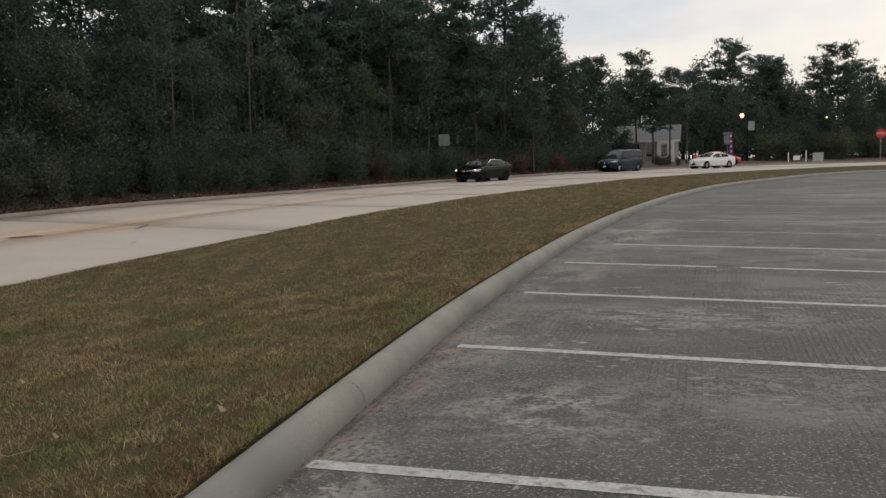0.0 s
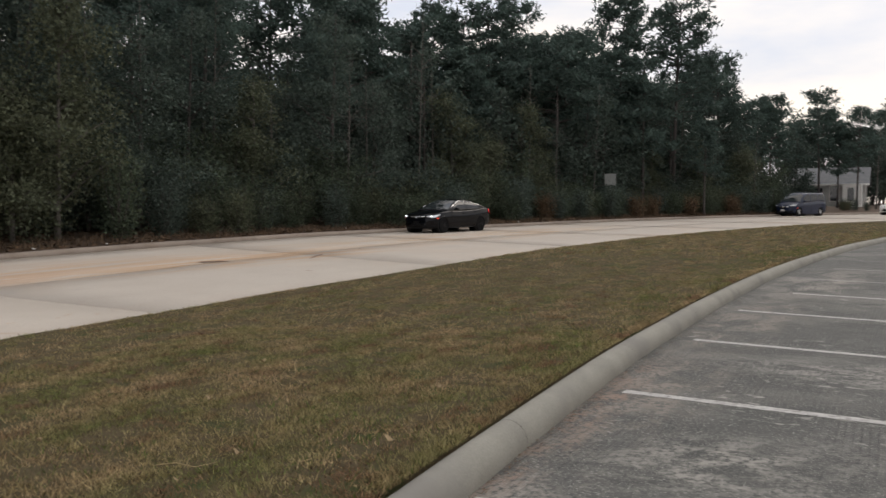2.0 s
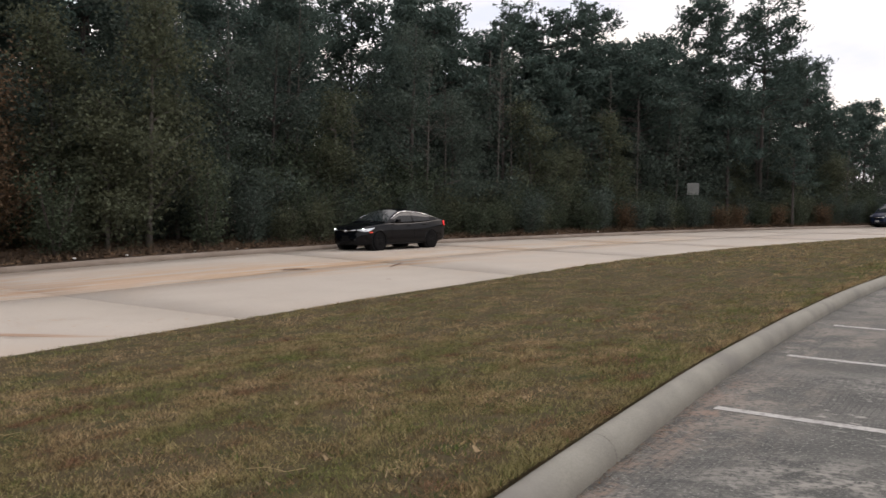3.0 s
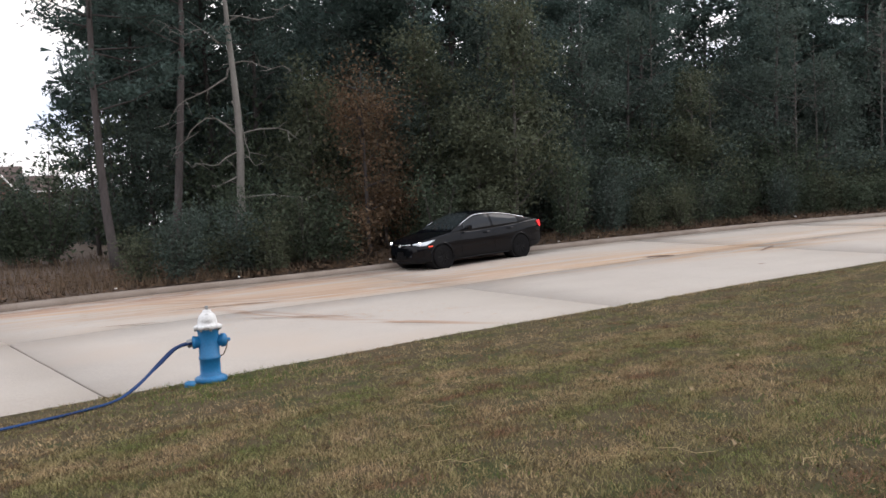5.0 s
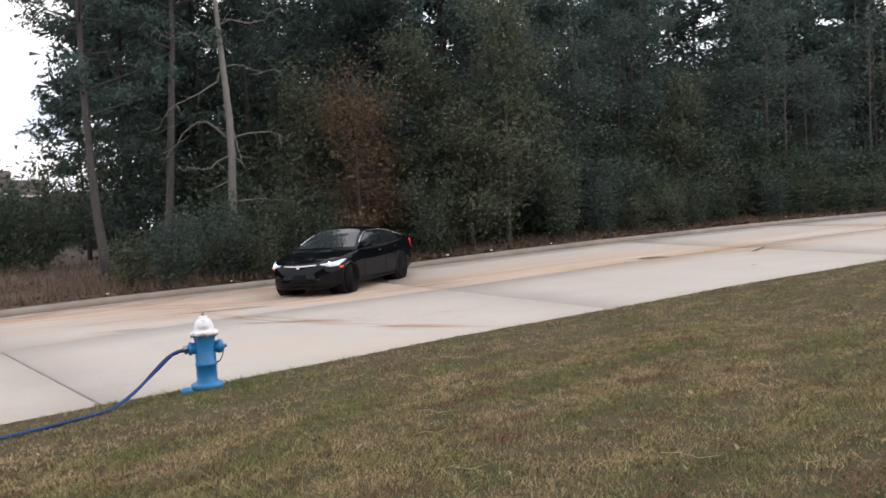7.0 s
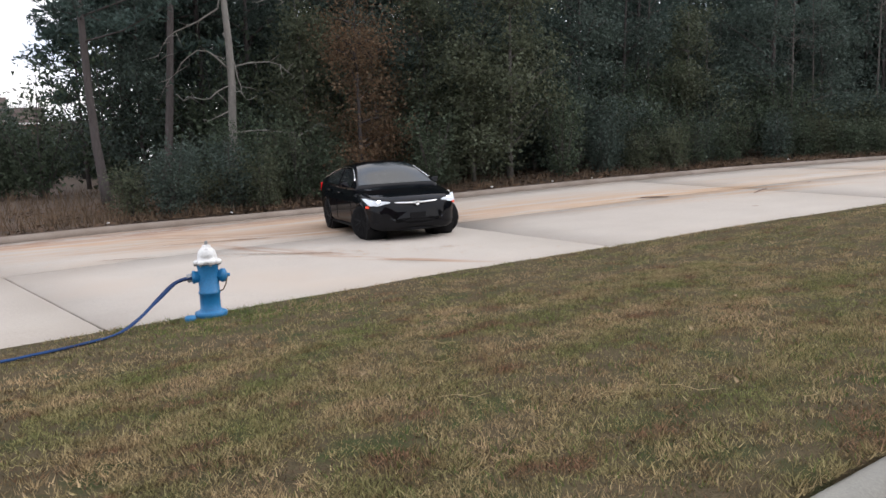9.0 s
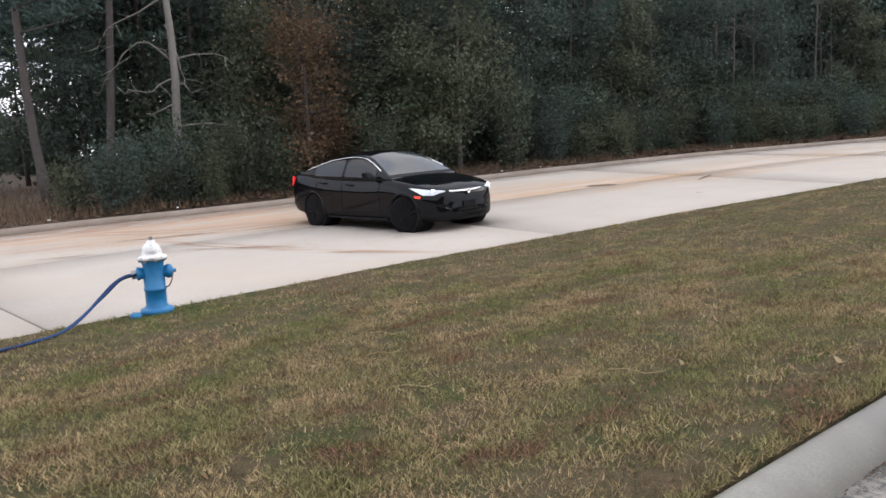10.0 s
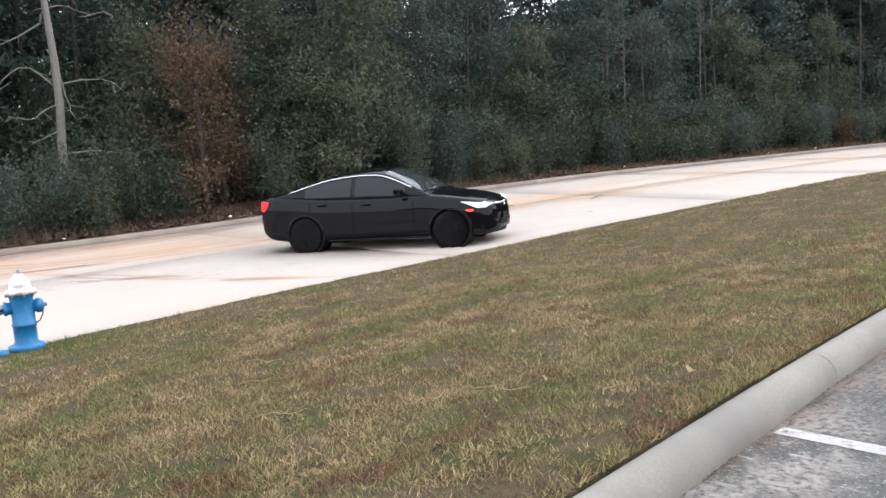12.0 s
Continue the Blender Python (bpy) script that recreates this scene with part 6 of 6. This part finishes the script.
def gable_house(name, m, w, d, eave, ridge, wall, roof, label, windows, overhang=0.4, door=None, porch=False):
    """A house with its front along x, gables at the sides."""
    root = thing(name, m, label, "house")
    part("wall", box_bm(w, 0.2, eave, 0, -d / 2 + 0.1), wall, root)
    part("wall", box_bm(w, 0.2, eave, 0, d / 2 - 0.1), wall, root)
    for sgn in (1, -1):
        bm = bmesh.new()
        x = sgn * (w / 2 - 0.1)
        prof = [(-d / 2 + 0.2, 0), (d / 2 - 0.2, 0), (d / 2 - 0.2, eave), (0, ridge - 0.1), (-d / 2 + 0.2, eave)]
        a = [bm.verts.new((x - 0.1, q, z_)) for q, z_ in prof]
        b = [bm.verts.new((x + 0.1, q, z_)) for q, z_ in prof]
        bm.faces.new(a), bm.faces.new(b[::-1])
        for i in range(5):
            bm.faces.new((a[i], b[i], b[(i + 1) % 5], a[(i + 1) % 5]))
        bmesh.ops.recalc_face_normals(bm, faces=bm.faces[:])
        part("gable_wall", bm, wall, root)
    for sgn in (1, -1):
        bm = bmesh.new()
        slope = (ridge - eave) / (d / 2)
        e_y, e_z = sgn * (d / 2 + overhang), eave - overhang * slope
        c = [(-w / 2 - overhang, 0, ridge), (w / 2 + overhang, 0, ridge), (w / 2 + overhang, e_y, e_z), (-w / 2 - overhang, e_y, e_z)]
        t_ = [bm.verts.new((x, y, z_ + 0.12)) for x, y, z_ in c]
        l_ = [bm.verts.new((x, y, z_)) for x, y, z_ in c]
        bm.faces.new(t_), bm.faces.new(l_[::-1])
        for i in range(4):
            bm.faces.new((t_[i], l_[i], l_[(i + 1) % 4], t_[(i + 1) % 4]))
        bmesh.ops.recalc_face_normals(bm, faces=bm.faces[:])
        part("roof", bm, roof, root, "shingle roof slope")
        part("fascia", box_bm(w + 2 * overhang, 0.06, 0.16, 0, e_y + sgn * 0.035, e_z - 0.03), M_WHITE, root, "white fascia board")
    for x, z_, ww, hh in windows:
        win = part("window", box_bm(ww + 0.16, 0.06, hh + 0.16, x, -d / 2 - 0.03, z_ - 0.08, 0.01), M_WHITE, root, "white window frame")
        part("pane", box_bm(ww, 0.02, hh, x, -d / 2 - 0.066, z_), M_PANE, win, "dark pane")
    if door:
        x, hh = door
        part("door", box_bm(0.95, 0.06, hh, x, -d / 2 - 0.03, 0.15, 0.01), M_PANE, root, "dark door")
    if porch:
        part("step", box_bm(2.0, 0.8, 0.16, 0, -d / 2 - 0.42), M_KERB, root)
    return root


gable_house("house", pose(3.4, 96.5, 1.0, 0, 0, -6), 7.4, 6.4, 2.7, 4.3, M_SIDING, M_ROOFGREY, "small white house with a grey roof among the trees", [(0.9, 0.9, 0.8, 1.5), (2.4, 0.9, 0.7, 1.4), (-2.4, 0.9, 1.0, 1.4)], door=(-0.7, 2.1), porch=True)
# cream bay in paler paint than the siding, for the lit right part
part("annex", box_bm(1.7, 2.0, 2.6, 2.6, -4.25), M_WHITE, bpy.data.objects["house"], "cream front bay, painted brighter for the house's lit part")
part("annex_window", box_bm(0.6, 0.03, 1.3, 2.5, -5.27, 0.9), M_PANE, bpy.data.objects["house"], "dark pane")
gable_house("house", pose(-152, 20.5, 0.9, 0, 0, 78), 13, 11, 7.6, 11.4, M_BRICK, M_ROOFBROWN, "two-storey brick house with a brown roof and white trim", [(-5, 5.4, 1.1, 1.5), (-2.0, 5.4, 1.1, 1.5), (5, 5.4, 1.1, 1.5), (-5, 1.4, 1.1, 1.5), (4.5, 1.4, 1.1, 1.5)], door=(0.6, 2.2))
gable_house("house", pose(-151, 37.5, 0.6, 0, 0, 72), 9, 10, 5.2, 7.9, M_BRICK, M_ROOFBROWN, "brick house with a brown roof and white trim", [(-4, 0.9, 1.1, 1.5), (0, 0.9, 1.1, 1.5), (4, 0.9, 1.1, 1.5)])
# front gable with white barge boards on the larger house
hs = bpy.data.objects["house.001"]
bm = bmesh.new()
gpts = [(0.9, 0), (5.1, 0), (5.1, 8.2), (3.0, 10.9), (0.9, 8.2)]
ga, gb = [bm.verts.new((x, -6.6, z_)) for x, z_ in gpts], [bm.verts.new((x, -1.0, z_)) for x, z_ in gpts]
bm.faces.new(ga), bm.faces.new(gb[::-1])
for i in range(5):
    bm.faces.new((ga[i], gb[i], gb[(i + 1) % 5], ga[(i + 1) % 5]))
bmesh.ops.recalc_face_normals(bm, faces=bm.faces[:])
part("front_gable", bm, M_BRICK, hs)
for sgn in (1, -1):
    part("barge_board", tube_bm([(3.0 + sgn * 2.5, -6.72, 7.75), (3.0, -6.72, 11.05)], 0.17, 4), M_WHITE, hs, "white barge board")
part("side_wing", box_bm(5.5, 7.0, 7.2, 9.2, 0.6), M_BRICK, hs, "brick side wing")
wing_roof = bmesh.new()
wa, wb_ = ([wing_roof.verts.new((x, y, z_)) for y, z_ in ((-3.4, 7.1), (4.6, 7.1), (0.6, 9.9))] for x in (6.4, 12.4))
wing_roof.faces.new(wa), wing_roof.faces.new(wb_[::-1])
for i in range(3):
    wing_roof.faces.new((wa[i], wb_[i], wb_[(i + 1) % 3], wa[(i + 1) % 3]))
bmesh.ops.recalc_face_normals(wing_roof, faces=wing_roof.faces[:])
part("wing_roof", wing_roof, M_ROOFBROWN, hs, "brown shingle roof of the wing")
part("wing_fascia", box_bm(6.2, 0.1, 0.3, 9.4, -3.5, 6.9), M_WHITE, hs, "white fascia board")
part("gable_window", box_bm(1.2, 0.06, 1.5, 3.0, -6.66, 5.6, 0.01), M_PANE, hs, "dark pane")


# unseen long wall beyond the parking lot, added to darken reflections in the cars
tagged(part("wall_south", box_bm(90, 0.4, 8.5, 0, 0, -0.3), M_BRICK, m=pose(28, -22, 0, 0, 0, 38)), "unseen long brick wall added to darken reflections in the cars", "wall", kind="structure")

# ---------------------------------------------------------------- what moves
def glide(rows, t):
    """A value between rows of time and numbers, on a smooth curve."""
    r = np.array(rows, float)
    tt = r[:, 0]
    i = int(np.clip(np.searchsorted(tt, t, side="right") - 1, 0, len(tt) - 2))
    g = np.gradient(r[:, 1:], tt, axis=0)
    h = tt[i + 1] - tt[i]
    s = (t - tt[i]) / h
    return (2 * s**3 - 3 * s**2 + 1) * r[i, 1:] + (s**3 - 2 * s**2 + s) * h * g[i] + (3 * s**2 - 2 * s**3) * r[i + 1, 1:] + (s**3 - s**2) * h * g[i + 1]


CAR_ROWS = [(0, -7.96, 51.0, -112.5), (0.5, -9.75, 46.9, -110), (1, -11.4, 42.6, -107.5), (1.5, -13.0, 38.3, -105), (2, -14.15, 33.8, -103.5), (2.5, -15.17, 29.4, -102), (3, -15.97, 25.4, -100.5), (3.5, -16.5, 21.6, -97.8),
            (4.5, -17.9, 16.4, -93), (5.5, -18.4, 12.85, -87.5), (6, -18.25, 11.75, -82.5), (6.5, -17.7, 10.68, -71), (7, -17.25, 10.08, -59), (7.5, -16.78, 9.74, -46.5), (8.5, -15.3, 9.3, -26), (9.5, -13.62, 9.35, -8), (10, -12.93, 9.6, 1.5),
            (10.5, -12.28, 9.88, 9), (11, -11.75, 10.13, 14.5), (11.5, -11.32, 10.41, 20), (12, -11.06, 10.65, 24.5)]
STEER = [(0, 4), (3, 6), (5.5, 10), (6.3, 24), (7.5, 30), (9.5, 30), (10.5, 32), (12, 30)]
RED_ROWS = [(0, 10.5, 88.5, 2), (0.5, 11.1, 88.55, 3), (1, 11.95, 88.6, 4), (1.5, 13.3, 88.75, 6), (2.5, 17.1, 89.6, 18), (4, 24.5, 93.0, 27), (7, 42, 102, 24), (12, 76, 115.5, 21)]


def drive(vehicle, wheels, rows, spec, lift, steer):
    keys, spins, rolled, last = [], [[] for _ in wheels], 0.0, None
    for k in range(121):
        t = k / 10
        x, y, h = glide(rows, t)
        c, s = math.cos(radians(h)), math.sin(radians(h))
        grade = (road_z(y + 1.3 * s) - road_z(y - 1.3 * s)) / 2.6
        bank = (road_z(y + 0.8 * c) - road_z(y - 0.8 * c)) / 1.6
        keys.append((t, pose(x, y, road_z(y) + lift, math.degrees(math.atan(bank)), -math.degrees(math.atan(grade)), h)))
        if last is not None:
            rolled += math.degrees(((x - last[0]) * c + (y - last[1]) * s) / spec["wheel"])
        last = (x, y)
        st = float(glide(steer, t)[0])
        for i, w in enumerate(wheels):
            spins[i].append((t, rolled, st if i < 2 else 0.0))
    walk(vehicle, keys)
    for w, sp in zip(wheels, spins):
        at = w.matrix_basis.translation.copy()
        out = []
        for (t0, r0, s0), (t1, r1, s1) in zip(sp, sp[1:]):
            n = max(1, int(abs(r1 - r0) / 80) + 1)
            for j in range(min(n, 3)):
                f = j / min(n, 3)
                out.append((t0 + (t1 - t0) * f, Matrix.Translation(at) @ Matrix.Rotation(radians(s0 + (s1 - s0) * f), 4, "Z") @ Matrix.Rotation(radians(r0 + (r1 - r0) * f), 4, "Y")))
        out.append((sp[-1][0], Matrix.Translation(at) @ Matrix.Rotation(radians(sp[-1][2]), 4, "Z") @ Matrix.Rotation(radians(sp[-1][1]), 4, "Y")))
        walk(w, out)


def motions():
    drive(black_sedan, black_wheels, CAR_ROWS, SEDAN, 0.0, STEER)
    drive(red_sedan, red_wheels, RED_ROWS, SEDAN, 0.1, [(0, 0), (12, 0)])


motions()
